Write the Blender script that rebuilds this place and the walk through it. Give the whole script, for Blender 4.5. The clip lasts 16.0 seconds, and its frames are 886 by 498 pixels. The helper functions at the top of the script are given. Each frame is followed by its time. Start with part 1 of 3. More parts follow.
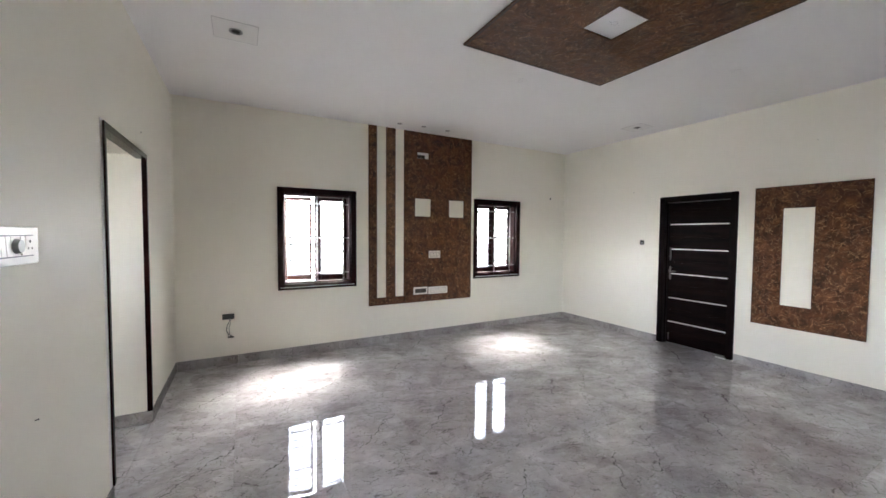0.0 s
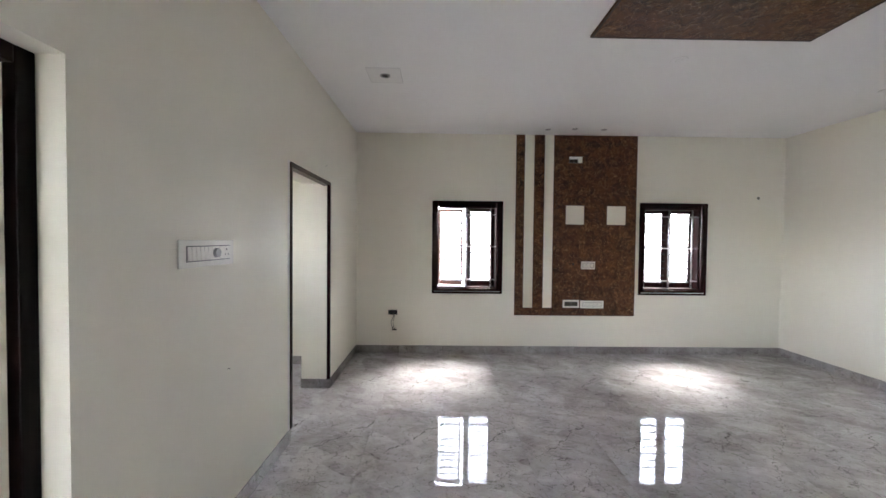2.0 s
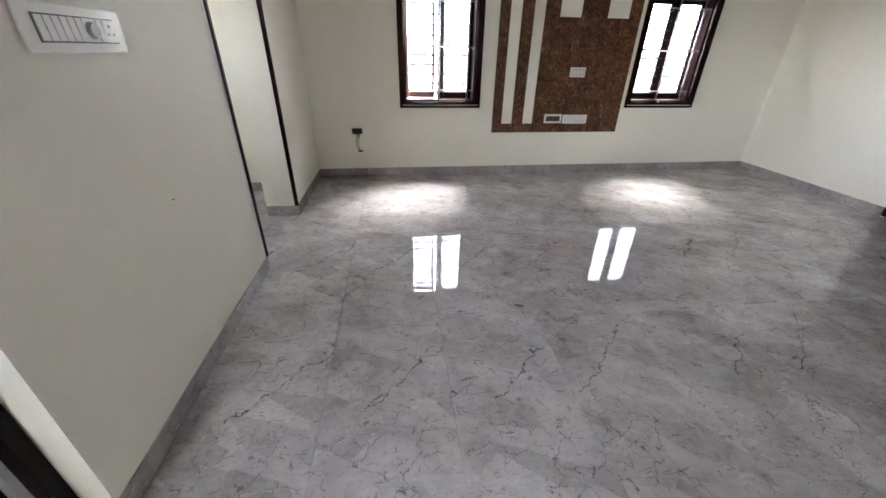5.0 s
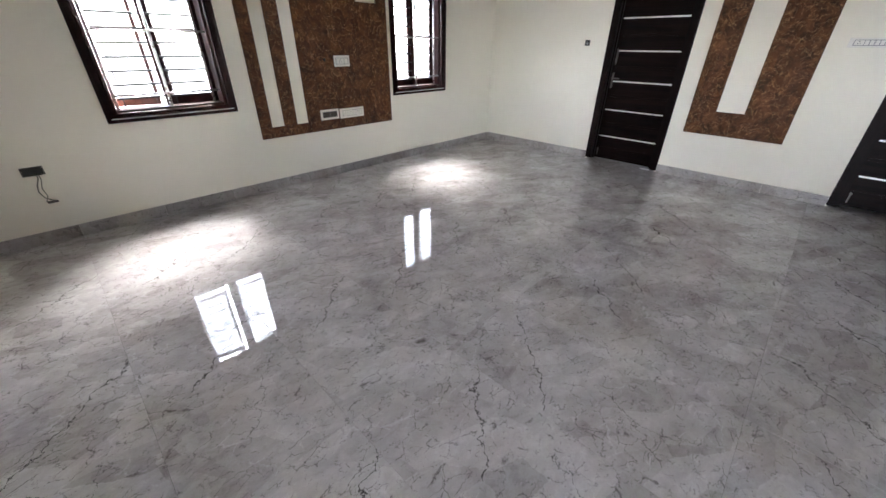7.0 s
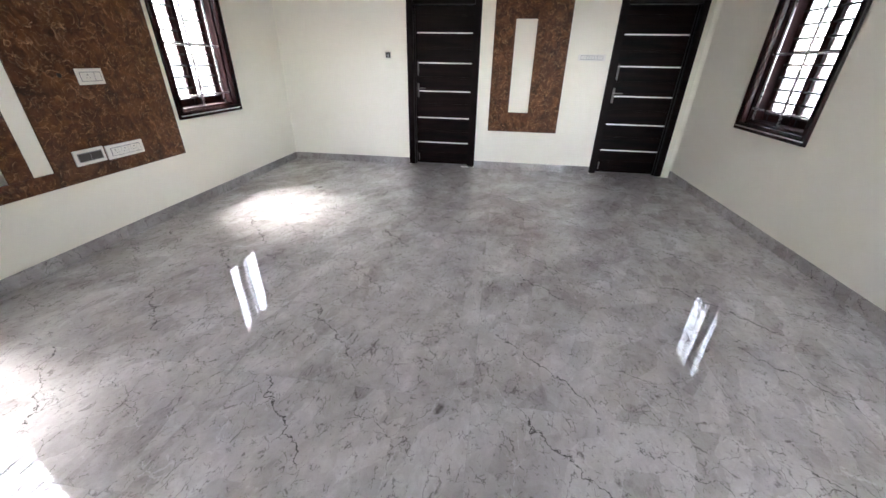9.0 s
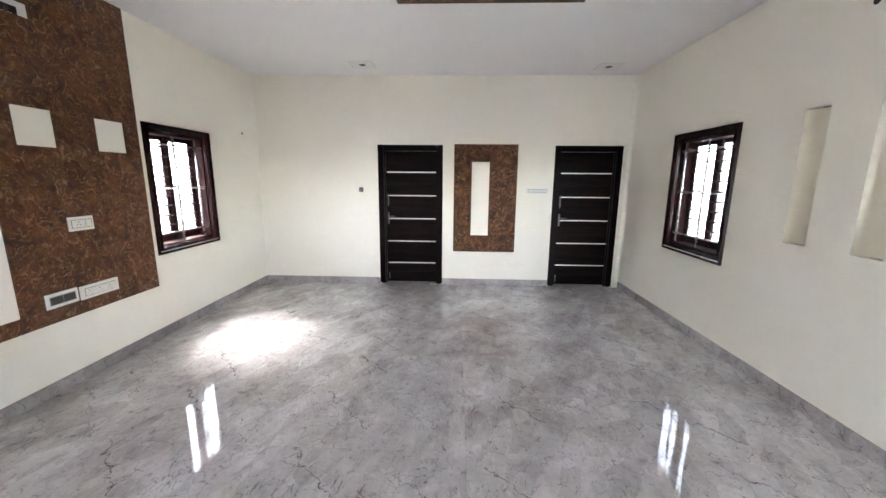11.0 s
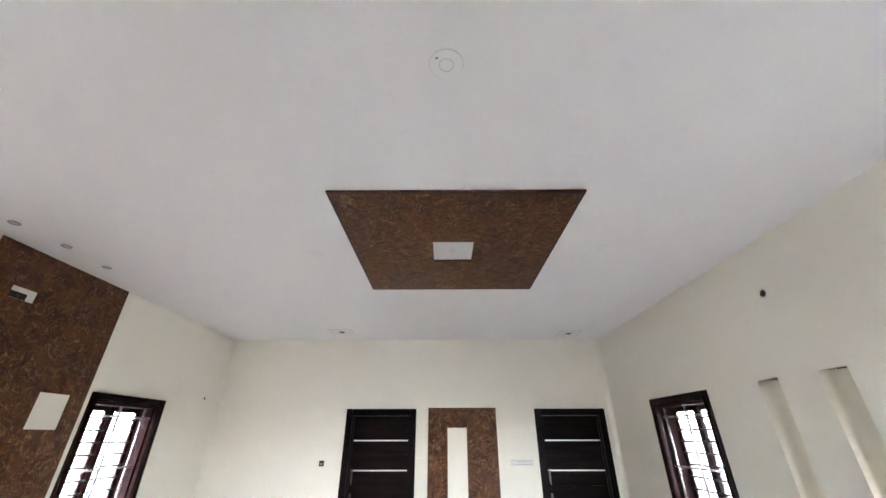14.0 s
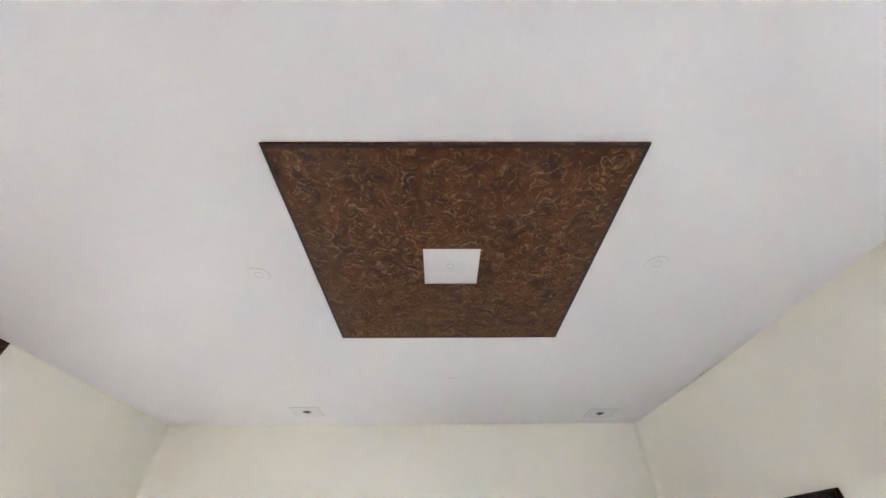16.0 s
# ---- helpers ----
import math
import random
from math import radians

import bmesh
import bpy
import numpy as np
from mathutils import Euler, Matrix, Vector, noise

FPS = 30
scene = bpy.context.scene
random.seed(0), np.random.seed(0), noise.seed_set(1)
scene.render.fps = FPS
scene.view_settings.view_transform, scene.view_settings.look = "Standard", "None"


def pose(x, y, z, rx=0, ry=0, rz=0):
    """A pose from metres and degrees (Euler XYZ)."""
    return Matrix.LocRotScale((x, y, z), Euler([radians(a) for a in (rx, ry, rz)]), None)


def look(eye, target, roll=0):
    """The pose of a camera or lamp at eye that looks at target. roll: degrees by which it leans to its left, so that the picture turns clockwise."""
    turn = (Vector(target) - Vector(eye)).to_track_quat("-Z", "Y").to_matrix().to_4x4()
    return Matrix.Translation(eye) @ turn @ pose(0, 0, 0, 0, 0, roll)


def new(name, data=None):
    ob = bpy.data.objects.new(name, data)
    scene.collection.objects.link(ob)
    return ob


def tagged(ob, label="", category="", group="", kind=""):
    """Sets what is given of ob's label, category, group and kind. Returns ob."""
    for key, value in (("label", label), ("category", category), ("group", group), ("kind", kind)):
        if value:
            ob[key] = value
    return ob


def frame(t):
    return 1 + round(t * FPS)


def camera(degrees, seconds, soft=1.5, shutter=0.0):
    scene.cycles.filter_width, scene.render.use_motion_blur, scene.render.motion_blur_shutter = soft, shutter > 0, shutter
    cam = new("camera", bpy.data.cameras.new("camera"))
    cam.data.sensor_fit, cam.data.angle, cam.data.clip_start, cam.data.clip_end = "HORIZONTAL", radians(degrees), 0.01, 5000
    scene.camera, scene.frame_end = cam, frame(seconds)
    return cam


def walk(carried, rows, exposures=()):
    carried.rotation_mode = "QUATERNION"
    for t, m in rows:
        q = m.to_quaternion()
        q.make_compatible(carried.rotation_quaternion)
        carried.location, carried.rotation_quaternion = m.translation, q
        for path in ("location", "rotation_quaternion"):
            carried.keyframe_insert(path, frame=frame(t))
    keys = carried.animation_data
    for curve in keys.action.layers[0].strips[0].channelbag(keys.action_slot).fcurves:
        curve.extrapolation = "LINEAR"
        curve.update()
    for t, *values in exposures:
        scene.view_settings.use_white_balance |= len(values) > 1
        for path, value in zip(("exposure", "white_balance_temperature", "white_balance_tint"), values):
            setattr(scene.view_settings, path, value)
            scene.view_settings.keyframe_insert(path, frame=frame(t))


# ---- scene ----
cam = camera(100.8, 16.0)
PATH = [
    (0, (0.669, 1.1, 1.545), (1.628, 2.853, 1.465), 0.4),
    (0.5, (0.852, 1.052, 1.559), (1.53, 2.932, 1.477), 0.4),
    (1, (0.981, 1.02, 1.564), (1.419, 2.97, 1.491), 0.4),
    (1.5, (1.072, 0.988, 1.572), (1.268, 2.977, 1.509), 0.6),
    (2, (1.141, 0.962, 1.571), (1.164, 2.961, 1.523), 0.6),
    (2.5, (1.157, 0.996, 1.55), (1.134, 2.995, 1.505), 0.7),
    (3, (1.169, 1.062, 1.507), (1.142, 3.057, 1.377), 0.7),
    (3.5, (1.139, 1.139, 1.47), (1.117, 3.087, 1.017), 0.8),
    (3.7, (1.126, 1.164, 1.448), (1.104, 3.074, 0.857), 0.8),
    (5.8, (0.899, 1.481, 1.463), (1.48, 3.116, 0.469), 0.7),
    (6, (0.874, 1.555, 1.454), (1.568, 3.146, 0.46), 0.5),
    (6.5, (0.783, 1.811, 1.412), (1.793, 3.237, 0.438), 0.7),
    (7, (0.745, 2.028, 1.401), (1.998, 3.247, 0.43), 0.5),
    (7.5, (0.649, 2.463, 1.362), (2.14, 3.379, 0.394), 1.0),
    (8, (0.659, 2.728, 1.363), (2.296, 3.348, 0.396), 0.9),
    (8.5, (0.644, 2.888, 1.371), (2.349, 3.279, 0.402), 0.9),
    (8.7, (0.632, 2.964, 1.372), (2.357, 3.259, 0.405), 0.8),
    (10.8, (0.482, 3.049, 1.616), (2.417, 3.142, 1.12), 0.3),
    (11, (0.465, 3.088, 1.604), (2.429, 3.158, 1.231), 0.5),
    (11.5, (0.423, 3.111, 1.617), (2.42, 3.158, 1.525), 0.6),
    (12, (0.377, 3.106, 1.682), (2.368, 3.135, 1.875), 0.3),
    (12.5, (0.333, 3.077, 1.728), (2.277, 3.095, 2.194), 0.2),
    (13, (0.306, 3.04, 1.748), (2.175, 3.051, 2.459), -0.0),
    (13.5, (0.327, 2.976, 1.763), (2.139, 2.985, 2.609), -0.1),
    (14, (0.457, 2.909, 1.758), (2.239, 2.915, 2.668), -0.1),
    (14.5, (0.711, 2.882, 1.786), (2.434, 2.89, 2.801), -0.1),
    (15, (0.983, 2.852, 1.793), (2.636, 2.855, 2.918), -0.2),
    (15.5, (1.232, 2.839, 1.796), (2.815, 2.842, 3.018), -0.2),
    (16, (1.4, 2.9, 1.789), (2.912, 2.886, 3.098), -0.5),
]

# ---- world, sun, exposure ----
EXPOSURE = 4.2
SUN_DIR = Vector((0.33, 0.62, 1.0)).normalized()
walk(cam, [(t, look(eye, target, roll)) for t, eye, target, roll in PATH],
     exposures=[(t, EXPOSURE + e, 6250, 16) for t, e in ((0, 3.12), (1.5, 2.92), (3.5, 2.9), (6, 2.88), (8.5, 3.2), (11, 3.52), (13, 3.5), (14.5, 3.62), (16, 3.9))])

world = bpy.data.worlds.new("world")
scene.world = world
world.use_nodes = True
wn = world.node_tree
wn.nodes.clear()
sky = wn.nodes.new("ShaderNodeTexSky")
sky.sky_type = "NISHITA"
sky.sun_disc = False
sky.sun_elevation = math.asin(SUN_DIR.z)
sky.sun_rotation = math.atan2(SUN_DIR.x, SUN_DIR.y)
sky.dust_density = 0.7
haze = wn.nodes.new("ShaderNodeHueSaturation")
haze.inputs["Saturation"].default_value = 0.32
wbg = wn.nodes.new("ShaderNodeBackground")
wbg.inputs["Strength"].default_value = 0.07
wout = wn.nodes.new("ShaderNodeOutputWorld")
wn.links.new(sky.outputs[0], haze.inputs["Color"])
wn.links.new(haze.outputs[0], wbg.inputs[0])
wn.links.new(wbg.outputs[0], wout.inputs[0])

sun_data = bpy.data.lights.new("sun", "SUN")
sun_data.energy = 0.37
sun_data.angle = radians(28)
sun_data.color = (1.0, 0.96, 0.9)
sun = new("sun", sun_data)
sun.matrix_world = look((0, 0, 0), -SUN_DIR)

# ---- plan ----
X0, X1 = 0.0, 5.96        # west and east wall faces
Y0, Y1 = 0.615, 6.05      # south and north wall faces
H = 3.04                  # ceiling
T = 0.24                  # wall thickness
WIN_Z = (0.832, 2.118)
WIN_N1 = (1.047, 2.027)
WIN_N2 = (3.935, 4.882)
WIN_S = (3.885, 4.865)
DOOR_H = 2.095
DOOR_A = (3.297, 4.253)
DOOR_B = (0.719, 1.680)
PASSAGE = (3.785, 4.800, 2.145)
ENTRANCE = (0.99, 2.102, 2.125)


# ---- materials ----
def mat(name):
    m = bpy.data.materials.new(name)
    m.use_nodes = True
    nt = m.node_tree
    b = nt.nodes["Principled BSDF"]
    return m, nt, b


def node(nt, kind, **kw):
    n = nt.nodes.new(kind)
    for k, v in kw.items():
        if k in n.inputs:
            n.inputs[k].default_value = v
    return n


def math_node(nt, op, a, b=None, c=None, clamp=False):
    n = nt.nodes.new("ShaderNodeMath")
    n.operation = op
    n.use_clamp = clamp
    for i, v in enumerate((a, b, c)):
        if v is None:
            continue
        if isinstance(v, (int, float)):
            n.inputs[i].default_value = v
        else:
            nt.links.new(v, n.inputs[i])
    return n.outputs[0]


def noise_tex(nt, vec, scale, detail=4, rough=0.55, distort=0.0):
    n = node(nt, "ShaderNodeTexNoise", Scale=scale, Detail=detail, Roughness=rough, Distortion=distort)
    if vec is not None:
        nt.links.new(vec, n.inputs["Vector"])
    return n


def ramp(nt, fac, stops):
    r = nt.nodes.new("ShaderNodeValToRGB")
    el = r.color_ramp.elements
    while len(el) < len(stops):
        el.new(0.5)
    for e, (p, c) in zip(el, stops):
        e.position = p
        e.color = (*c, 1) if len(c) == 3 else c
    nt.links.new(fac, r.inputs[0])
    return r.outputs[0]


def mix_col(nt, fac, a, b, blend="MIX"):
    n = nt.nodes.new("ShaderNodeMix")
    n.data_type = "RGBA"
    n.blend_type = blend
    for sock, v in ((n.inputs[0], fac), (n.inputs[6], a), (n.inputs[7], b)):
        if isinstance(v, (int, float)):
            sock.default_value = v
        elif isinstance(v, tuple):
            sock.default_value = (*v, 1)
        else:
            nt.links.new(v, sock)
    return n.outputs[2]


def bump(nt, b, height, strength, dist=0.01):
    n = node(nt, "ShaderNodeBump", Strength=strength, Distance=dist)
    nt.links.new(height, n.inputs["Height"])
    nt.links.new(n.outputs[0], b.inputs["Normal"])


def coords(nt, which="Object"):
    return nt.nodes.new("ShaderNodeTexCoord").outputs[which]


def world_pos(nt):
    return nt.nodes.new("ShaderNodeNewGeometry").outputs["Position"]


def m_paint(name, col, col2, rough=0.55, relief=0.12):
    m, nt, b = mat(name)
    p = world_pos(nt)
    big = noise_tex(nt, p, 0.9, 3)
    fine = noise_tex(nt, p, 60, 5, 0.7)
    mid = noise_tex(nt, p, 9, 4)
    c = mix_col(nt, ramp(nt, big.outputs[0], [(0.35, (0, 0, 0)), (0.7, (1, 1, 1))]), col, col2)
    spots = noise_tex(nt, p, 23, 2, 0.5)
    c = mix_col(nt, ramp(nt, spots.outputs[0], [(0.76, (0, 0, 0)), (0.79, (0.25, 0.25, 0.25))]), c,
                (col[0] * 0.8, col[1] * 0.78, col[2] * 0.74))
    nt.links.new(c, b.inputs["Base Color"])
    b.inputs["Roughness"].default_value = rough
    hgt = math_node(nt, "ADD", math_node(nt, "MULTIPLY", fine.outputs[0], 0.12), mid.outputs[0])
    bump(nt, b, hgt, relief, 0.006)
    return m


M_WALL = m_paint("cream wall paint", (0.845, 0.815, 0.705), (0.825, 0.795, 0.687), 0.5)
M_CEIL = m_paint("white ceiling paint", (0.865, 0.858, 0.845), (0.845, 0.838, 0.825), 0.7)
M_WHITE = m_paint("white patch paint", (0.82, 0.81, 0.79), (0.79, 0.78, 0.76), 0.5)
M_CREAM_STRIP = m_paint("pale cream paint", (0.83, 0.79, 0.64), (0.81, 0.77, 0.62), 0.5)


def m_texture_paint():
    m, nt, b = mat("brown textured paint")
    p = world_pos(nt)
    warp = noise_tex(nt, p, 9, 4, 0.65)
    wv = nt.nodes.new("ShaderNodeVectorMath")
    wv.operation = "MULTIPLY_ADD"
    nt.links.new(warp.outputs[1], wv.inputs[0])
    wv.inputs[1].default_value = (0.075, 0.075, 0.075)
    nt.links.new(p, wv.inputs[2])
    total, height = None, None
    for k, (scale, shift) in enumerate(((8, 0.0), (10.5, 4.7), (14, 9.3), (19, 2.1))):
        off = nt.nodes.new("ShaderNodeVectorMath")
        off.operation = "ADD"
        nt.links.new(wv.outputs[0], off.inputs[0])
        off.inputs[1].default_value = (shift, shift * 0.7, shift * 1.3)
        v = node(nt, "ShaderNodeTexVoronoi", Scale=scale)
        nt.links.new(off.outputs[0], v.inputs["Vector"])
        d = nt.nodes.new("ShaderNodeVectorMath")
        d.operation = "SUBTRACT"
        nt.links.new(off.outputs[0], d.inputs[0])
        nt.links.new(v.outputs["Position"], d.inputs[1])
        way = nt.nodes.new("ShaderNodeVectorMath")
        way.operation = "SUBTRACT"
        nt.links.new(v.outputs["Color"], way.inputs[0])
        way.inputs[1].default_value = (0.5, 0.5, 0.5)
        dot = nt.nodes.new("ShaderNodeVectorMath")
        dot.operation = "DOT_PRODUCT"
        nt.links.new(d.outputs[0], dot.inputs[0])
        nt.links.new(way.outputs[0], dot.inputs[1])
        side = math_node(nt, "MULTIPLY", dot.outputs["Value"], 6.0 * scale, clamp=True)
        # scalloped strokes: each fades in and ends in a crisp ridge
        rings = math_node(nt, "FRACT", math_node(nt, "MULTIPLY", v.outputs["Distance"], 2.9))
        rings = math_node(nt, "POWER", rings, 7.0)
        arc = math_node(nt, "MULTIPLY", rings, side)
        total = arc if total is None else math_node(nt, "MAXIMUM", total, arc)
    broken = noise_tex(nt, p, 26, 6, 0.78)
    patch = noise_tex(nt, p, 4, 3, 0.6)
    total = math_node(nt, "MULTIPLY", total, ramp(nt, broken.outputs[0], [(0.38, (0, 0, 0)), (0.56, (1, 1, 1))]))
    total = math_node(nt, "MULTIPLY", total, ramp(nt, patch.outputs[0], [(0.30, (0.6, 0.6, 0.6)), (0.55, (1, 1, 1))]))
    mott = noise_tex(nt, wv.outputs[0], 9, 5, 0.6, 1.2)
    c = ramp(nt, mott.outputs[0], [(0.34, (0.036, 0.0135, 0.0055)), (0.5, (0.084, 0.0320, 0.0120)), (0.68, (0.145, 0.0580, 0.0215))])
    hue = noise_tex(nt, p, 6, 2)
    streak = ramp(nt, hue.outputs[0], [(0.35, (0.38, 0.20, 0.092)), (0.65, (0.40, 0.245, 0.115))])
    c = mix_col(nt, math_node(nt, "MULTIPLY", total, 1.0, clamp=True), c, streak)
    nt.links.new(c, b.inputs["Base Color"])
    b.inputs["Roughness"].default_value = 0.45
    b.inputs["Specular IOR Level"].default_value = 0.25
    bump(nt, b, math_node(nt, "ADD", total, mott.outputs[0]), 0.8, 0.007)
    return m


M_BROWN = m_texture_paint()


def m_wood(name, dark, light, rough=0.22, scale=(1, 1, 1), bands=9.0, spec=0.5):
    m, nt, b = mat(name)
    mp = node(nt, "ShaderNodeMapping")
    mp.inputs["Scale"].default_value = scale
    nt.links.new(coords(nt), mp.inputs["Vector"])
    big = noise_tex(nt, mp.outputs[0], bands, 5, 0.6, 0.8)
    fine = noise_tex(nt, mp.outputs[0], bands * 7, 4, 0.7)
    f = math_node(nt, "ADD", math_node(nt, "MULTIPLY", big.outputs[0], 0.75), math_node(nt, "MULTIPLY", fine.outputs[0], 0.25))
    c = ramp(nt, f, [(0.38, dark), (0.62, light)])
    nt.links.new(c, b.inputs["Base Color"])
    b.inputs["Roughness"].default_value = rough
    b.inputs["Coat Weight"].default_value = 0.0
    b.inputs["Specular IOR Level"].default_value = spec
    b.inputs["Coat Roughness"].default_value = 0.12
    bump(nt, b, fine.outputs[0], 0.08, 0.002)
    return m


M_FRAME = m_wood("dark polished wood", (0.008, 0.0022, 0.0020), (0.022, 0.0055, 0.0045), 0.22, (1, 1, 0.2), 12, 0.12)
M_FRAME_H = m_wood("dark polished rail wood", (0.008, 0.0022, 0.0020), (0.022, 0.0055, 0.0045), 0.22, (0.2, 1, 1), 12, 0.12)
M_BRIGHT_WOOD = m_wood("brightened reddish wood", (0.07, 0.022, 0.014), (0.14, 0.05, 0.03), 0.35, (1, 1, 0.2), 12)
M_LINING = m_wood("dull dark reveal wood", (0.010, 0.003, 0.0028), (0.030, 0.0075, 0.006), 0.55, (1, 1, 0.2), 12, 0.08)
M_DFRAME = m_wood("near black door frame wood", (0.003, 0.0016, 0.0016), (0.008, 0.0036, 0.0030), 0.34, (1, 1, 0.2), 12, 0.08)
M_DOOR = m_wood("dark wenge laminate", (0.003, 0.0017, 0.0017), (0.010, 0.0048, 0.0040), 0.33, (0.12, 1, 2.2), 5, 0.06)


def m_metal(name, col, rough):
    m, nt, b = mat(name)
    n = noise_tex(nt, coords(nt), 40, 3)
    nt.links.new(mix_col(nt, n.outputs[0], col, tuple(c * 0.85 for c in col)), b.inputs["Base Color"])
    b.inputs["Metallic"].default_value = 1.0
    nt.links.new(math_node(nt, "MULTIPLY_ADD", n.outputs[0], 0.12, rough), b.inputs["Roughness"])
    return m


M_STEEL = m_metal("brushed steel", (0.62, 0.60, 0.58), 0.22)
M_HANDLE = m_metal("dull dark steel", (0.13, 0.12, 0.115), 0.35)
M_STRIP = m_metal("satin aluminium strip", (0.78, 0.77, 0.76), 0.3)


def m_plain(name, col, rough=0.4, var=0.08, scale=20):
    m, nt, b = mat(name)
    n = noise_tex(nt, world_pos(nt), scale, 4)
    nt.links.new(mix_col(nt, n.outputs[0], col, tuple(c * (1 - 2 * var) for c in col)), b.inputs["Base Color"])
    b.inputs["Roughness"].default_value = rough
    bump(nt, b, n.outputs[0], 0.05, 0.002)
    return m


# the rods' backlit darkness is put into a near-black colour
M_ROD = m_plain("rod darkened to silhouette", (0.012, 0.012, 0.012), 0.7)
M_PLASTIC = m_plain("white plastic", (0.82, 0.80, 0.745), 0.25, 0.02)
M_PLASTIC_GREY = m_plain("pale grey plastic", (0.27, 0.27, 0.265), 0.3, 0.03)
M_TRAY = m_plain("dark grey module tray", (0.10, 0.10, 0.105), 0.35, 0.05)
M_BLACK = m_plain("black of recess shade", (0.012, 0.011, 0.010), 0.7)
M_DARKBOX = m_plain("dark metal box", (0.05, 0.04, 0.035), 0.5, 0.2)
M_WIRE_G = m_plain("grey green wire", (0.16, 0.17, 0.13), 0.4)
M_LINE = m_plain("plaster joint line", (0.55, 0.54, 0.53), 0.8)
M_GATE = m_plain("white gate paint", (0.75, 0.75, 0.75), 0.35, 0.05)
# kept pale so that the unseen ground throws more light on the ceiling
M_CONC = m_plain("pale concrete", (0.52, 0.505, 0.48), 0.85, 0.15, 3)
M_GROUT = m_plain("grout", (0.36, 0.35, 0.34), 0.8, 0.1)
M_OUT = m_plain("outside plaster", (0.66, 0.64, 0.58), 0.8, 0.06, 2)

m_glass, g_nt, g_b = mat("window glass")
g_b.inputs["Base Color"].default_value = (0.28, 0.289, 0.287, 1)
g_b.inputs["Transmission Weight"].default_value = 1.0
g_b.inputs["Roughness"].default_value = 0.0
g_b.inputs["IOR"].default_value = 1.45
M_GLASS = m_glass


def m_stone(name, crack, gloss, tone=1.0, coat=0.0):
    """Grey marble print; the same print lies on each tile, turned by its own chance."""
    m, nt, b = mat(name)
    oc = coords(nt)
    info = nt.nodes.new("ShaderNodeObjectInfo")
    rnd = info.outputs["Random"]
    shift = nt.nodes.new("ShaderNodeCombineXYZ")
    nt.links.new(math_node(nt, "MULTIPLY", rnd, 37.0), shift.inputs[2])
    add = nt.nodes.new("ShaderNodeVectorMath")
    add.operation = "ADD"
    nt.links.new(oc, add.inputs[0])
    nt.links.new(shift.outputs[0], add.inputs[1])
    p = add.outputs[0]
    mp = node(nt, "ShaderNodeMapping")
    mp.inputs["Rotation"].default_value = (0, 0, radians(40))
    mp.inputs["Scale"].default_value = (1.0, 1.5, 1.0)
    nt.links.new(p, mp.inputs["Vector"])
    q = mp.outputs[0]

    def warped(amount, scale, base):
        w = noise_tex(nt, p, scale, 5, 0.72)
        v = nt.nodes.new("ShaderNodeVectorMath")
        v.operation = "MULTIPLY_ADD"
        nt.links.new(w.outputs[1], v.inputs[0])
        v.inputs[1].default_value = (amount, amount, 0.0)
        nt.links.new(base, v.inputs[2])
        return v.outputs[0]

    rough_q = warped(0.22, 6, q)
    cloud = noise_tex(nt, world_pos(nt), 2.3, 5, 0.6, 0.5)
    fine = noise_tex(nt, rough_q, 14, 8, 0.78, 0.3)
    shard_map = node(nt, "ShaderNodeMapping")
    shard_map.inputs["Scale"].default_value = (1.0, 2.1, 1.0)
    nt.links.new(warped(0.07, 8, q), shard_map.inputs["Vector"])
    facet = node(nt, "ShaderNodeTexVoronoi", Scale=3.1)
    nt.links.new(shard_map.outputs[0], facet.inputs["Vector"])
    fsep = nt.nodes.new("ShaderNodeSeparateColor")
    nt.links.new(facet.outputs["Color"], fsep.inputs[0])
    f = math_node(nt, "ADD", math_node(nt, "MULTIPLY", cloud.outputs[0], 0.50), math_node(nt, "MULTIPLY", fine.outputs[0], 0.38))
    f = math_node(nt, "MULTIPLY_ADD", fsep.outputs[0], 0.12, math_node(nt, "ADD", f, -0.004))
    c = ramp(nt, f, [(0.33, (0.280, 0.259, 0.247)), (0.45, (0.424, 0.399, 0.386)), (0.56, (0.530, 0.506, 0.493)), (0.68, (0.68, 0.662, 0.655))])
    warm = noise_tex(nt, p, 3.5, 3)
    c = mix_col(nt, ramp(nt, warm.outputs[0], [(0.5, (0, 0, 0)), (0.75, (0.35, 0.35, 0.35))]), c, (0.40, 0.35, 0.315))
    # fine dark flecks and broken hairlines, with a few pale ones
    marks = warped(0.10, 13, q)
    for sc, wid, lo, hi, amt, col in ((4.0, 0.011, 0.54, 0.59, 0.85, (0.085, 0.072, 0.066)), (11.0, 0.028, 0.51, 0.57, 0.85, (0.11, 0.096, 0.09)),
                                      (21.0, 0.040, 0.54, 0.59, 0.65, (0.11, 0.097, 0.092)), (7.0, 0.024, 0.53, 0.62, 0.55, (0.70, 0.685, 0.69))):
        v = node(nt, "ShaderNodeTexVoronoi", Scale=sc)
        v.feature = "DISTANCE_TO_EDGE"
        nt.links.new(marks, v.inputs["Vector"])
        line = math_node(nt, "SUBTRACT", 1.0, math_node(nt, "DIVIDE", v.outputs["Distance"], wid), clamp=True)
        msk = noise_tex(nt, p, 3.3 + sc * 0.9, 3, 0.6)
        line = math_node(nt, "MULTIPLY", line, ramp(nt, msk.outputs[0], [(lo, (0, 0, 0)), (hi, (amt,) * 3)]))
        c = mix_col(nt, line, c, col)
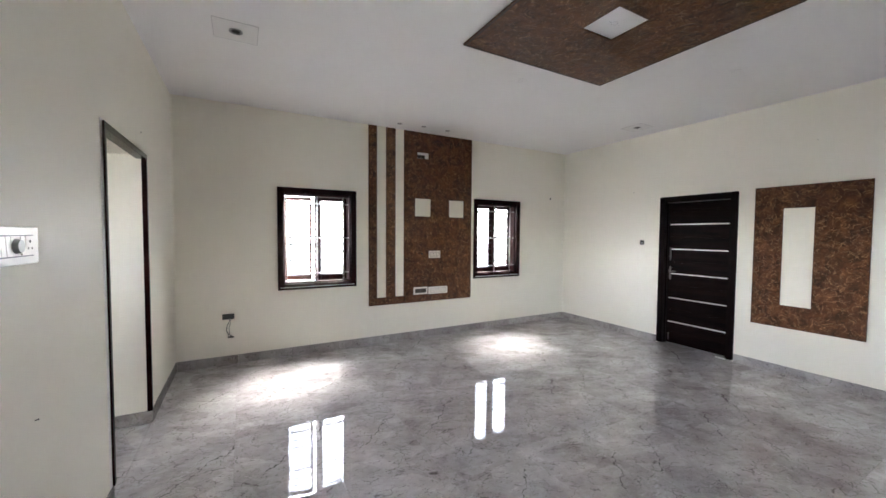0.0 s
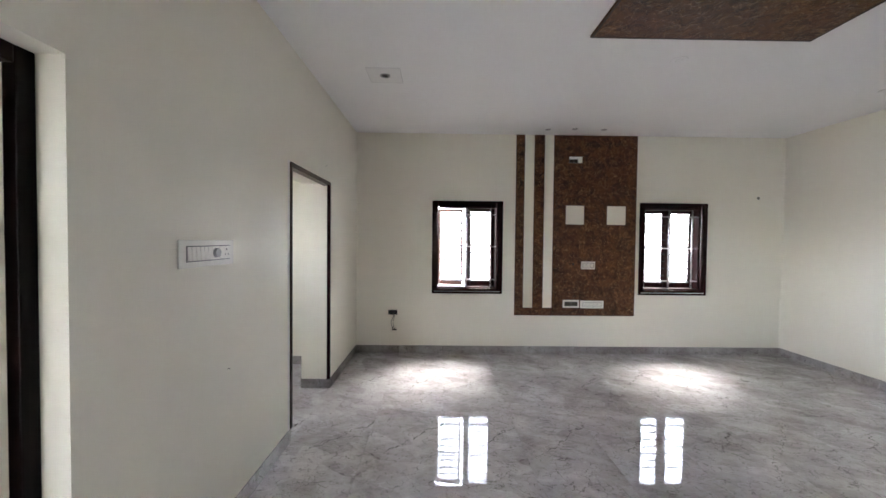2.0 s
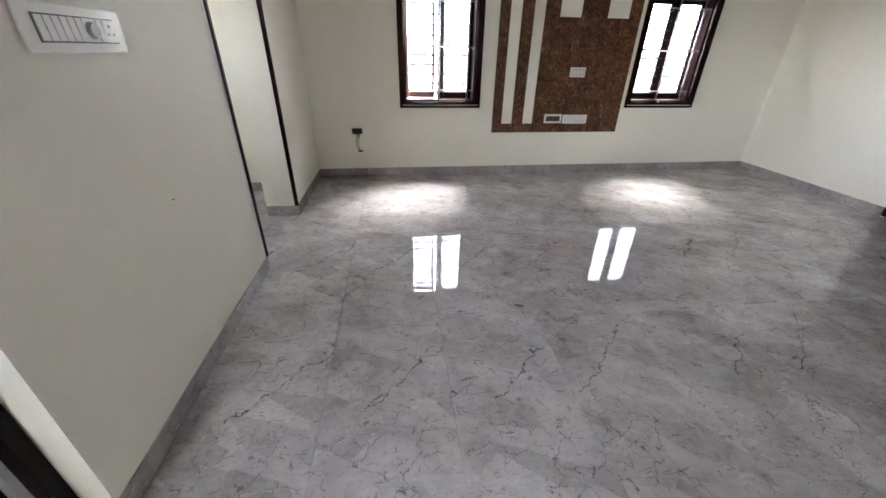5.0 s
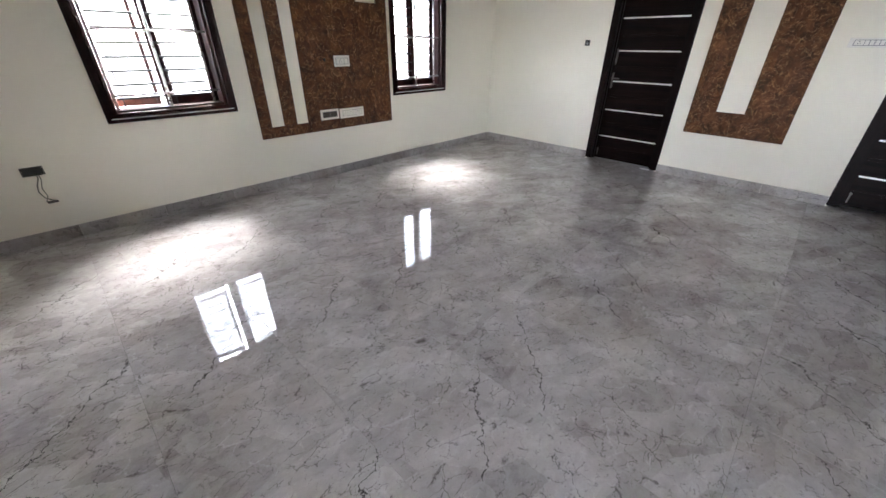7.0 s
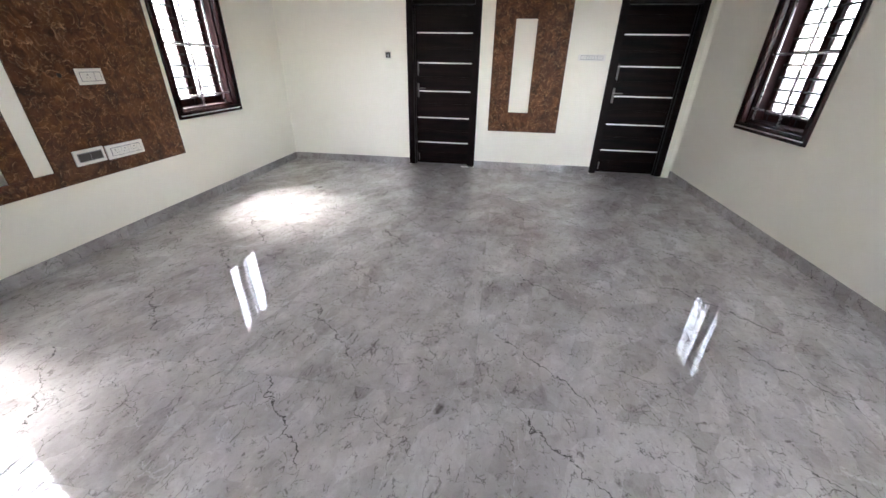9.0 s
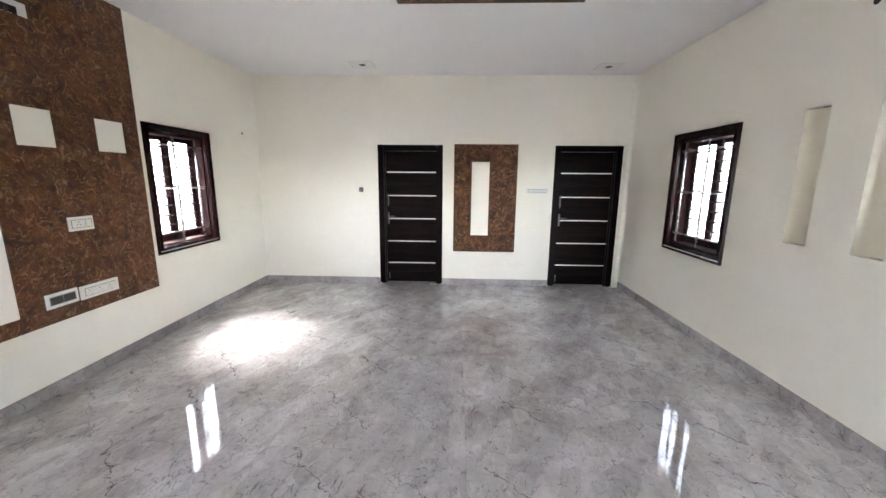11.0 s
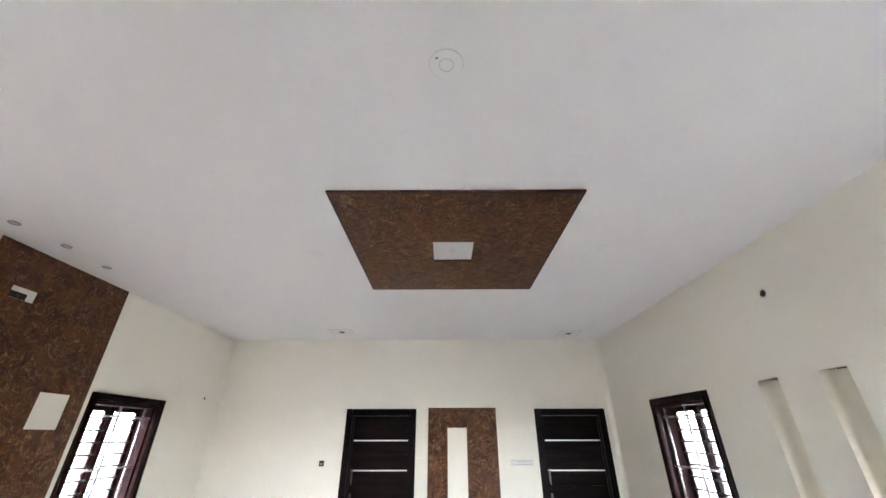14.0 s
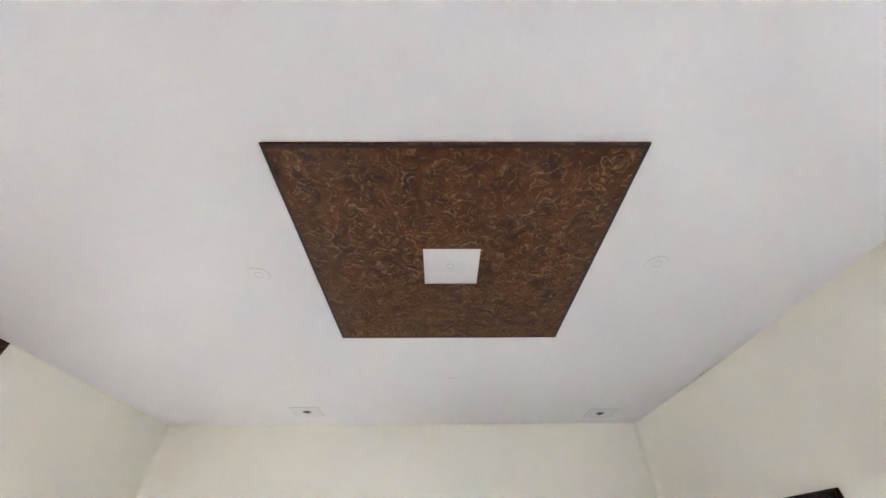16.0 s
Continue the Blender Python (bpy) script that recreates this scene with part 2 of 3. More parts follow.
    if crack:
        sep = nt.nodes.new("ShaderNodeSeparateXYZ")
        nt.links.new(oc, sep.inputs[0])
        u, v = sep.outputs[0], sep.outputs[1]
        wob = noise_tex(nt, oc, 9, 5, 0.62)
        wide = noise_tex(nt, oc, 38, 2)
        # one long crack from the upper corner inwards, two lesser ones below it
        for a, k, top, low, w, amt in ((-0.29, 0.96, 0.50, 0.04, 0.0070, 1.0), (0.06, 0.55, -0.08, -0.40, 0.0036, 0.85), (-0.22, -0.50, -0.20, -0.50, 0.0026, 0.7)):
            x = math_node(nt, "SUBTRACT", math_node(nt, "MULTIPLY_ADD", rnd, -0.24, u), math_node(nt, "MULTIPLY_ADD", v, k, a))
            x = math_node(nt, "ADD", x, math_node(nt, "MULTIPLY_ADD", wob.outputs[0], 0.26, -0.13))
            thick = math_node(nt, "MULTIPLY", ramp(nt, wide.outputs[0], [(0.36, (0.42, 0.42, 0.42)), (0.64, (1, 1, 1))]), w)
            line = math_node(nt, "SUBTRACT", 1.0, math_node(nt, "DIVIDE", math_node(nt, "ABSOLUTE", x), thick), clamp=True)
            line = math_node(nt, "POWER", line, 0.6)
            span = math_node(nt, "MULTIPLY", math_node(nt, "LESS_THAN", v, top), math_node(nt, "GREATER_THAN", v, low))
            line = math_node(nt, "MULTIPLY", math_node(nt, "MULTIPLY", line, span), amt)
            c = mix_col(nt, line, c, (0.018, 0.014, 0.013))
    if tone != 1.0:
        c = mix_col(nt, 1.0, c, (tone, tone * 0.985, tone * 0.96), "MULTIPLY")
    nt.links.new(c, b.inputs["Base Color"])
    wear = noise_tex(nt, world_pos(nt), 2.0, 4, 0.6)
    nt.links.new(math_node(nt, "MULTIPLY_ADD", wear.outputs[0], 0.02, gloss), b.inputs["Roughness"])
    b.inputs["IOR"].default_value = 1.5
    b.inputs["Specular IOR Level"].default_value = 0.5
    b.inputs["Coat Weight"].default_value = coat
    b.inputs["Coat Roughness"].default_value = 0.004
    b.inputs["Coat IOR"].default_value = 1.6
    wave = noise_tex(nt, world_pos(nt), 8, 3, 0.45)
    bump(nt, b, wave.outputs[0], 0.014, 0.01)
    return m


M_TILE = m_stone("glossy grey marble tile", True, 0.012, 1.0, 0.30)
M_SKIRT = m_stone("grey marble skirting", False, 0.16, 0.74)


# ---- mesh helpers ----
def box(bm, x0, x1, y0, y1, z0, z1):
    vs = [bm.verts.new((x, y, z)) for x in (x0, x1) for y in (y0, y1) for z in (z0, z1)]
    for f in ((0, 1, 3, 2), (4, 6, 7, 5), (0, 4, 5, 1), (2, 3, 7, 6), (0, 2, 6, 4), (1, 5, 7, 3)):
        bm.faces.new([vs[i] for i in f])


def box_bm(*a, bevel=0.0):
    bm = bmesh.new()
    box(bm, *a)
    if bevel:
        bmesh.ops.bevel(bm, geom=bm.edges[:], offset=bevel, segments=2, affect="EDGES", profile=0.6)
    return bm


def cyl(bm, a, b, r, seg=12, r2=None):
    a, b = Vector(a), Vector(b)
    d = (b - a).normalized()
    s = d.orthogonal().normalized()
    t = d.cross(s)
    r2 = r if r2 is None else r2
    rings = []
    for p, rr in ((a, r), (b, r2)):
        rings.append([bm.verts.new(p + (s * math.cos(k * math.tau / seg) + t * math.sin(k * math.tau / seg)) * rr) for k in range(seg)])
    for k in range(seg):
        bm.faces.new((rings[0][k], rings[0][(k + 1) % seg], rings[1][(k + 1) % seg], rings[1][k]))
    bm.faces.new(rings[0][::-1])
    bm.faces.new(rings[1])


def tube(bm, pts, r, seg=8):
    for a, b in zip(pts, pts[1:]):
        cyl(bm, a, b, r, seg)


def slab(bm, us, vs, holes, t0, t1, place):
    """A slab over the rectangle us x vs with rectangular holes, between depths t0 and t1; place(u, v, t) gives the point."""
    ug = sorted({*us, *[h[0] for h in holes], *[h[1] for h in holes]})
    vg = sorted({*vs, *[h[2] for h in holes], *[h[3] for h in holes]})
    solid = {}
    for i in range(len(ug) - 1):
        for j in range(len(vg) - 1):
            cu, cv = (ug[i] + ug[i + 1]) / 2, (vg[j] + vg[j + 1]) / 2
            solid[i, j] = not any(h[0] < cu < h[1] and h[2] < cv < h[3] for h in holes)
    pts = {}

    def pt(i, j, k):
        if (i, j, k) not in pts:
            pts[i, j, k] = bm.verts.new(place(ug[i], vg[j], (t0, t1)[k]))
        return pts[i, j, k]

    for (i, j), s in solid.items():
        if not s:
            continue
        for k in (0, 1):
            bm.faces.new((pt(i, j, k), pt(i + 1, j, k), pt(i + 1, j + 1, k), pt(i, j + 1, k)))
        for di, dj, a, b in ((-1, 0, (i, j), (i, j + 1)), (1, 0, (i + 1, j), (i + 1, j + 1)), (0, -1, (i, j), (i + 1, j)), (0, 1, (i, j + 1), (i + 1, j + 1))):
            if not solid.get((i + di, j + dj)):
                bm.faces.new((pt(*a, 0), pt(*b, 0), pt(*b, 1), pt(*a, 1)))
    bmesh.ops.recalc_face_normals(bm, faces=bm.faces[:])


def part(name, bm, material, parent=None, label="", kind="", smooth=False):
    me = bpy.data.meshes.new(name)
    bm.normal_update()
    bm.to_mesh(me)
    bm.free()
    me.materials.append(material)
    if smooth:
        for f in me.polygons:
            f.use_smooth = True
    ob = new(name, me)
    if parent is not None:
        ob.parent = parent
    return tagged(ob, label, kind=kind)


def thing(name, label, category, m=None, group="", kind=""):
    ob = new(name)
    if m is not None:
        ob.matrix_basis = m
    return tagged(ob, label, category, group, kind)


def wall_frame(origin, side):
    """Pose of a thing on a wall: local x along the wall to the right as seen from the room, local y into the wall, z up."""
    turn = {"north": 0, "east": -90, "south": 180, "west": 90}[side]
    return pose(*origin, 0, 0, turn)


# ---- setting ----
def structure(name, bm, material, label=""):
    return part(name, bm, material, None, label, "structure")


def on_y(y_face, sign):
    return lambda u, v, t: (u, y_face + sign * t, v)


def on_x(x_face, sign):
    return lambda u, v, t: (x_face + sign * t, u, v)


bm = bmesh.new()
slab(bm, (X0, X1), (-0.02, H + 0.15), [(a + 0.02, b - 0.02, WIN_Z[0] + 0.02, WIN_Z[1] - 0.02) for a, b in (WIN_N1, WIN_N2)], 0, T, on_y(Y1, 1))
structure("wall_north", bm, M_WALL, "cream painted plaster wall with two windows")
NICHES = ((2.632, 2.815), (3.118, 3.300))
NICHE_Z = (1.158, 2.112)
bm = bmesh.new()
win_holes = [(a + 0.02, b - 0.02, WIN_Z[0] + 0.02, WIN_Z[1] - 0.02) for a, b in (WIN_S,)]
slab(bm, (X0, X1), (-0.02, H + 0.15), win_holes + [(a, b, *NICHE_Z) for a, b in NICHES], 0, 0.115, on_y(Y0, -1))
slab(bm, (X0, X1), (-0.02, H + 0.15), win_holes, 0.115, T, on_y(Y0, -1))
wall_south = structure("wall_south", bm, M_WALL, "cream painted plaster wall with a window and two tall rounded niches")
for a, b in NICHES:
    bm = bmesh.new()
    seg = 14
    lo, hi = [], []
    for k in range(seg + 1):
        ang = math.pi * k / seg
        x = (a + b) / 2 - math.cos(ang) * (b - a) / 2
        y = Y0 - 0.003 - math.sin(ang) ** 0.85 * 0.075
        lo.append(bm.verts.new((x, y, NICHE_Z[0])))
        hi.append(bm.verts.new((x, y, NICHE_Z[1])))
    for k in range(seg):
        bm.faces.new((lo[k], hi[k], hi[k + 1], lo[k + 1]))
    bm.faces.new(lo)
    bm.faces.new(hi[::-1])
    niche = part("niche", bm, M_CREAM_STRIP, wall_south, "rounded cream niche", smooth=False)
    for f in list(niche.data.polygons)[:seg]:
        f.use_smooth = True
for a, b in NICHES:
    fit_x = (a + b) / 2 - 0.035
    slot = thing("niche_light_slot", "small dark light slot in the top of the rounded niche", "light slot", pose(fit_x, Y0 - 0.028, NICHE_Z[1]), "light slots of the niches")
    part("slot", box_bm(-0.026, 0.026, -0.005, 0.005, -0.004, -0.0005, bevel=0.001), M_DARKBOX, slot)
bm = bmesh.new()
slab(bm, (Y0 - T, Y1 + T), (-0.02, H + 0.15), [(DOOR_A[0] + 0.02, DOOR_A[1] - 0.02, -0.02, DOOR_H - 0.02), (DOOR_B[0] + 0.02, DOOR_B[1] - 0.02, -0.02, DOOR_H - 0.02)], 0, T, on_x(X1, 1))
structure("wall_east", bm, M_WALL, "cream painted plaster wall with two doors")
WT = 0.29
bm = bmesh.new()
slab(bm, (Y0 - T, Y1 + T), (-0.02, H + 0.15), [(PASSAGE[0], PASSAGE[1], -0.02, PASSAGE[2]), (ENTRANCE[0], ENTRANCE[1], -0.02, ENTRANCE[2])], 0, WT, on_x(X0, -1))
structure("wall_west", bm, M_WALL, "cream painted plaster wall with a passage opening and the entrance")
structure("ceiling", box_bm(X0 - 0.01, X1 + 0.01, Y0 - 0.01, Y1 + 0.01, H, H + 0.14), M_CEIL, "smooth white painted ceiling")
structure("roof_slab", box_bm(-2.6, X1 + T + 0.3, Y0 - T - 0.3, Y1 + T + 0.3, H + 0.155, H + 0.32), M_CONC)
structure("floor_base", box_bm(-2.5, X1 + T, Y0 - T, Y1 + T, -0.30, -0.012), M_GROUT)
# unseen ground, added as a pale reflector of daylight
structure("ground", box_bm(-400, 400, -400, 400, -0.75, -0.65), M_CONC, "unseen pale ground that bounces daylight up into the room")
structure("plinth", box_bm(-2.5, X1 + T, Y0 - T, Y1 + T, -0.645, -0.304), M_CONC)

# rounded plaster in the vertical corners
for k, (cx, cy, a0) in enumerate(((X0, Y1, -90), (X1, Y1, 180), (X1, Y0, 90))):
    rad, seg = (0.045, 8) if cy == Y0 else (0.015, 5)
    mx = cx + (rad if cx == X0 else -rad)
    my = cy + (rad if cy == Y0 else -rad)
    sx, sy = (-1 if cx == X0 else 1), (-1 if cy == Y0 else 1)
    bm = bmesh.new()
    lo, hi = [], []
    for i in range(seg + 1):
        ang = math.pi / 2 * i / seg
        x, y = mx + sx * rad * math.cos(ang), my + sy * rad * math.sin(ang)
        lo.append(bm.verts.new((x, y, 0.1004)))
        hi.append(bm.verts.new((x, y, H - 0.001)))
    lo.append(bm.verts.new((cx, cy, 0.1004)))
    hi.append(bm.verts.new((cx, cy, H - 0.001)))
    n = len(lo)
    for i in range(n):
        bm.faces.new((lo[i], lo[(i + 1) % n], hi[(i + 1) % n], hi[i]))
    bmesh.ops.recalc_face_normals(bm, faces=bm.faces[:])
    corner = structure("corner_plaster", bm, M_WALL)
    for f in list(corner.data.polygons)[:seg]:
        f.use_smooth = True

# passage behind the opening, closed; an unseen hole is added in its west wall to light it
PX = -1.75
bm = bmesh.new()
slab(bm, (2.55, 5.75), (-0.02, H + 0.15), [(3.6, 4.15, 1.35, 2.0)], 0, 0.2, on_x(PX, -1))
structure("passage_wall_west", bm, M_WALL)
structure("passage_wall_north", box_bm(PX, -WT - 0.004, 5.55, 5.75, -0.02, H + 0.15), M_WALL)
structure("passage_wall_south", box_bm(PX, -WT - 0.004, 2.55, 2.75, -0.02, H + 0.15), M_WALL)
structure("passage_ceiling", box_bm(PX, -WT - 0.004, 2.755, 5.545, 2.75, 2.85), M_CEIL)

def window(name, x0, x1, m, label, open_sash):
    """A wooden casement window; local x along the wall from 0 to its width, y into the wall, z from the sill's underside."""
    w = x1 - x0
    h = WIN_Z[1] - WIN_Z[0]
    win = thing(name, label, "window", m, kind="structure")
    fr = 0.072
    # casing round the opening, with a raised outer bead and a sloping inner lip
    for nm, bx in (("casing_left", (0, fr, 0, h)), ("casing_right", (w - fr, w, 0, h)), ("casing_top", (fr + 0.001, w - fr - 0.001, h - fr, h)), ("casing_bottom", (fr + 0.001, w - fr - 0.001, 0, fr))):
        vert = nm in ("casing_left", "casing_right")
        bm = bmesh.new()
        box(bm, bx[0], bx[1], -0.010, 0.035, bx[2], bx[3])
        if vert:
            o = 0.0 if nm == "casing_left" else w - 0.02
            i = fr - 0.02 if nm == "casing_left" else w - fr
            box(bm, o + 0.001, o + 0.019, -0.022, -0.0105, 0.002, h - 0.002)
            box(bm, i + 0.002, i + 0.018, -0.016, -0.0105, 0.055, h - 0.055)
        else:
            o = h - 0.02 if nm == "casing_top" else 0.0
            i = h - fr if nm == "casing_top" else fr - 0.02
            box(bm, fr - 0.05, w - fr + 0.05, -0.022, -0.0105, o + 0.001, o + 0.019)
            box(bm, fr - 0.018, w - fr + 0.018, -0.016, -0.0105, i + 0.002, i + 0.018)
        bmesh.ops.bevel(bm, geom=bm.edges[:], offset=0.004, segments=2, affect="EDGES", profile=0.5)
        part("casing", bm, M_FRAME if vert else M_FRAME_H, win)
    # gleam on the bottom casing, modelled as a thin white-painted strip
    part("casing_glint", box_bm(0.030, w - 0.030, -0.0185, -0.0105, 0.028, 0.036, bevel=0.002), M_GATE, win, "thin white strip standing in for the highlight on the bottom casing")
    # lining of the reveal
    f2, d0, d1 = 0.088, 0.036, 0.205
    for a in ((0.022, f2, 0.022, h - 0.022, 1), (w - f2, w - 0.022, 0.022, h - 0.022, 1), (f2 + 0.001, w - f2 - 0.001, h - f2 - 0.005, h - 0.022, 0), (f2 + 0.001, w - f2 - 0.001, 0.022, f2 + 0.002, 0)):
        bm = box_bm(a[0], a[1], d0, d1, a[2], a[3], bevel=0.006)
        part("frame", bm, M_LINING if a[4] else M_LINING, win)
    c = w / 2
    part("mullion", box_bm(c - 0.023, c + 0.023, 0.150, 0.196, f2 + 0.003, h - f2 - 0.006, bevel=0.006), M_LINING, win)
    # sashes with glass
    for side in (0, 1):
        a, b = (f2 + 0.0003, c - 0.0235) if side == 0 else (c + 0.0235, w - f2 - 0.0003)
        z0, z1, s = f2 + 0.0025, h - f2 - 0.0055, 0.044
        if open_sash and side == 0:
            base = pose(b - 0.030, 0.200, 0, 0, 0, -14)
            lx0, lx1 = a - b, 0.0
        else:
            base = pose(0, 0.165, 0)
            lx0, lx1 = a, b
        sl, sr = (s, 0.030) if side == 0 else (0.030, s)
        # daylight on the ajar sash is put into a brighter, redder wood colour
        wood = M_BRIGHT_WOOD if open_sash and side == 0 else M_LINING
        sash = part("sash", box_bm(lx0 + 0.001, lx0 + sl, 0, 0.028, z0, z1, bevel=0.004), wood, win)
        sash.matrix_basis = base
        part("sash_stile", box_bm(lx1 - sr, lx1 - 0.001, 0, 0.028, z0, z1, bevel=0.004), wood, sash)
        for q0, q1 in ((z0, z0 + s + 0.02), (z1 - s, z1)):
            part("sash_rail", box_bm(lx0 + sl + 0.0005, lx1 - sr - 0.0005, 0.001, 0.027, q0, q1, bevel=0.004), wood, sash)
        g = part("pane", box_bm(lx0 + sl + 0.001, lx1 - sr - 0.001, 0.013, 0.017, z0 + s + 0.021, z1 - s - 0.001), M_GLASS, sash)
        g.visible_shadow = False
    # grille of thin rods behind each light
    gy = 0.142
    for side in (0, 1):
        a, b = (f2 + 0.046, c - 0.022) if side == 0 else (c + 0.022, w - f2 - 0.046)
        for k in range(10):
            z = f2 + 0.075 + k * (h - 2 * f2 - 0.13) / 9.6
            bm = bmesh.new()
            cyl(bm, (a, gy, z), (b, gy, z), 0.0085, 8)
            part("grille_rod", bm, M_ROD, win)
        bm = bmesh.new()
        cyl(bm, (a + 0.035, gy + 0.0105, f2), (a + 0.035, gy + 0.008, h - f2), 0.0045, 8)
        part("grille_upright", bm, M_ROD, win)
    # steel guard in front
    for x in (0.105, c - 0.01, w - 0.155):
        bm = bmesh.new()
        cyl(bm, (x, 0.067, f2 + 0.003), (x, 0.067, h - f2 - 0.006), 0.0110, 12)
        part("guard_upright", bm, M_STEEL, win, smooth=True)
    for z in (0.195, 0.655, 1.10):
        bm = bmesh.new()
        cyl(bm, (f2 + 0.002, 0.047, z), (w - f2 - 0.002, 0.047, z), 0.0080, 10)
        part("guard_bar", bm, M_STEEL, win, smooth=True)
    return win


window("window_1", *WIN_N1, pose(WIN_N1[0], Y1, WIN_Z[0]), "dark polished wooden window with steel guard bars and one sash ajar", True)
window("window_2", *WIN_N2, pose(WIN_N2[0], Y1, WIN_Z[0]), "dark polished wooden window with steel guard bars beside the brown panel", False)
window("window_3", *WIN_S, pose(WIN_S[1], Y0, WIN_Z[0], 0, 0, 180), "dark polished wooden window with steel guard bars near the wall niches", False)



def door(name, y0, y1, label):
    """A flush door in its frame on the east wall; local x along the wall to the right, y into the wall."""
    w = y1 - y0
    d = thing(name, label, "door", wall_frame((X1, y1, 0), "east"), kind="structure")
    fr = 0.085
    for a, b in ((0, fr), (w - fr, w)):
        bm = bmesh.new()
        box(bm, a, b, -0.012, 0.10, 0.012, DOOR_H)
        bmesh.ops.bevel(bm, geom=bm.edges[:], offset=0.006, segments=2, affect="EDGES")
        i0, i1 = (b + 0.0005, b + 0.018) if a == 0 else (a - 0.018, a - 0.0005)
        box(bm, i0, i1, 0.03, 0.062, 0.012, DOOR_H - fr)
        part("jamb", bm, M_DFRAME, d)
    part("head", box_bm(fr + 0.001, w - fr - 0.001, -0.011, 0.10, DOOR_H - fr, DOOR_H - 0.001, bevel=0.006), M_DFRAME, d)
    leaf = part("leaf", box_bm(fr + 0.004, w - fr - 0.004, 0.064, 0.098, 0.022, DOOR_H - fr - 0.003, bevel=0.003), M_DOOR, d)
    for z in (1.90, 1.53, 1.18, 0.84, 0.49, 0.17):
        part("groove", box_bm(fr + 0.037, w - fr - 0.008, 0.0622, 0.0645, z - 0.012, z + 0.012, bevel=0.0008), M_DOOR, leaf, "raised dark band")
    for z in (1.706, 1.359, 1.012, 0.665, 0.325):
        part("strip", box_bm(fr + 0.035, w - fr - 0.006, 0.0605, 0.0645, z - 0.0075, z + 0.0075, bevel=0.001), M_STRIP, leaf, "satin aluminium strip")
    # tower bolt, lever handle with plate
    bx = fr + 0.048
    bm = bmesh.new()
    box(bm, bx - 0.011, bx + 0.011, 0.058, 0.0638, 1.22, 1.375)
    cyl(bm, (bx, 0.052, 1.20), (bx, 0.052, 1.385), 0.006)
    cyl(bm, (bx, 0.05, 1.26), (bx, 0.03, 1.26), 0.005)
    part("tower_bolt", bm, M_HANDLE, leaf, "steel tower bolt")
    handle = part("handle", box_bm(bx - 0.014, bx + 0.014, 0.059, 0.0637, 0.93, 1.11, bevel=0.002), M_HANDLE, leaf, "steel lever handle")
    bm = bmesh.new()
    tube(bm, [(bx, 0.056, 1.05), (bx, 0.018, 1.05), (bx + 0.10, 0.016, 1.046)], 0.0075, 10)
    part("lever", bm, M_HANDLE, handle)
    bm = bmesh.new()
    cyl(bm, (bx, 0.056, 0.965), (bx, 0.048, 0.965), 0.010, 16)
    part("lock_cylinder", bm, M_HANDLE, handle)
    bm = bmesh.new()
    cyl(bm, (bx, 0.0635, 0.15), (bx, 0.050, 0.15), 0.012, 12)
    box(bm, bx - 0.006, bx + 0.006, 0.052, 0.0637, 0.06, 0.15)
    part("door_stop", bm, M_HANDLE, leaf)
    for z in (0.3, 1.1, 1.8):
        bm = bmesh.new()
        cyl(bm, (w - fr - 0.004, 0.055, z - 0.05), (w - fr - 0.004, 0.055, z + 0.05), 0.006)
        part("hinge", bm, M_HANDLE, d)
    return d


door("door_1", *DOOR_A, "closed dark brown laminate door with five metal strips beside the textured panel")
door("door_2", *DOOR_B, "closed dark brown laminate door with five metal strips in the corner")
# unseen slab added behind both doors to shut out daylight
structure("door_back_slab", box_bm(X1 + T + 0.002, X1 + T + 0.1, 0.4, 4.6, -0.3, 2.4), M_OUT)

# entrance: dark door in a frame set back, white half gate before it
ent = thing("door_3", "dark wooden entrance door in a plastered reveal, its leaf short of an unseen daylight gap", "door", kind="structure")
EY0, EY1, EZ = ENTRANCE
for a, b, z0, z1 in ((EY1 - 0.055, EY1 - 0.001, 0.002, EZ - 0.001), (EY0 + 0.001, EY0 + 0.055, 0.002, EZ - 0.001), (EY0 + 0.056, EY1 - 0.056, EZ - 0.055, EZ - 0.001)):
    part("frame_member", box_bm(-0.130, -0.088, a, b, z0, z1, bevel=0.005), M_DFRAME, ent)
# leaf stops at y 1.30; the unseen gap beyond is added to admit daylight
part("leaf", box_bm(-0.285, -0.245, 1.30, EY1 - 0.002, 0.006, EZ - 0.004, bevel=0.003), M_DOOR, ent)
gate = thing("steel_gate", "white painted low steel gate with horizontal bars before the dark door", "gate")
GX = -0.19
for a, b in ((EY1 - 0.048, EY1 - 0.018), (EY0 + 0.018, EY0 + 0.048)):
    part("stile", box_bm(GX - 0.014, GX + 0.014, a, b, 0.002, 0.66, bevel=0.003), M_GATE, gate)
for k in range(6):
    z = 0.05 + k * 0.102
    part("bar", box_bm(GX - 0.008, GX + 0.008, EY0 + 0.0485, EY1 - 0.0485, z, z + 0.018, bevel=0.002), M_GATE, gate)
part("lock_plate", box_bm(GX - 0.012, GX + 0.012, EY1 - 0.17, EY1 - 0.05, 0.70, 0.715, bevel=0.003), M_GATE, gate)
bm = bmesh.new()
tube(bm, [(GX, EY1 - 0.10, 0.58), (GX, EY1 - 0.10, 0.70)], 0.006, 8)
part("lock_rod", bm, M_GATE, gate)

# thin dark trim round the passage opening
trim = thing("passage_trim", "thin dark brown edging round the plastered passage opening", "trim", kind="structure")
part("edging", box_bm(-WT, -0.004, PASSAGE[0] + 0.001, PASSAGE[0] + 0.018, 0.0, PASSAGE[2] - 0.02, bevel=0.003), M_BRIGHT_WOOD, trim)
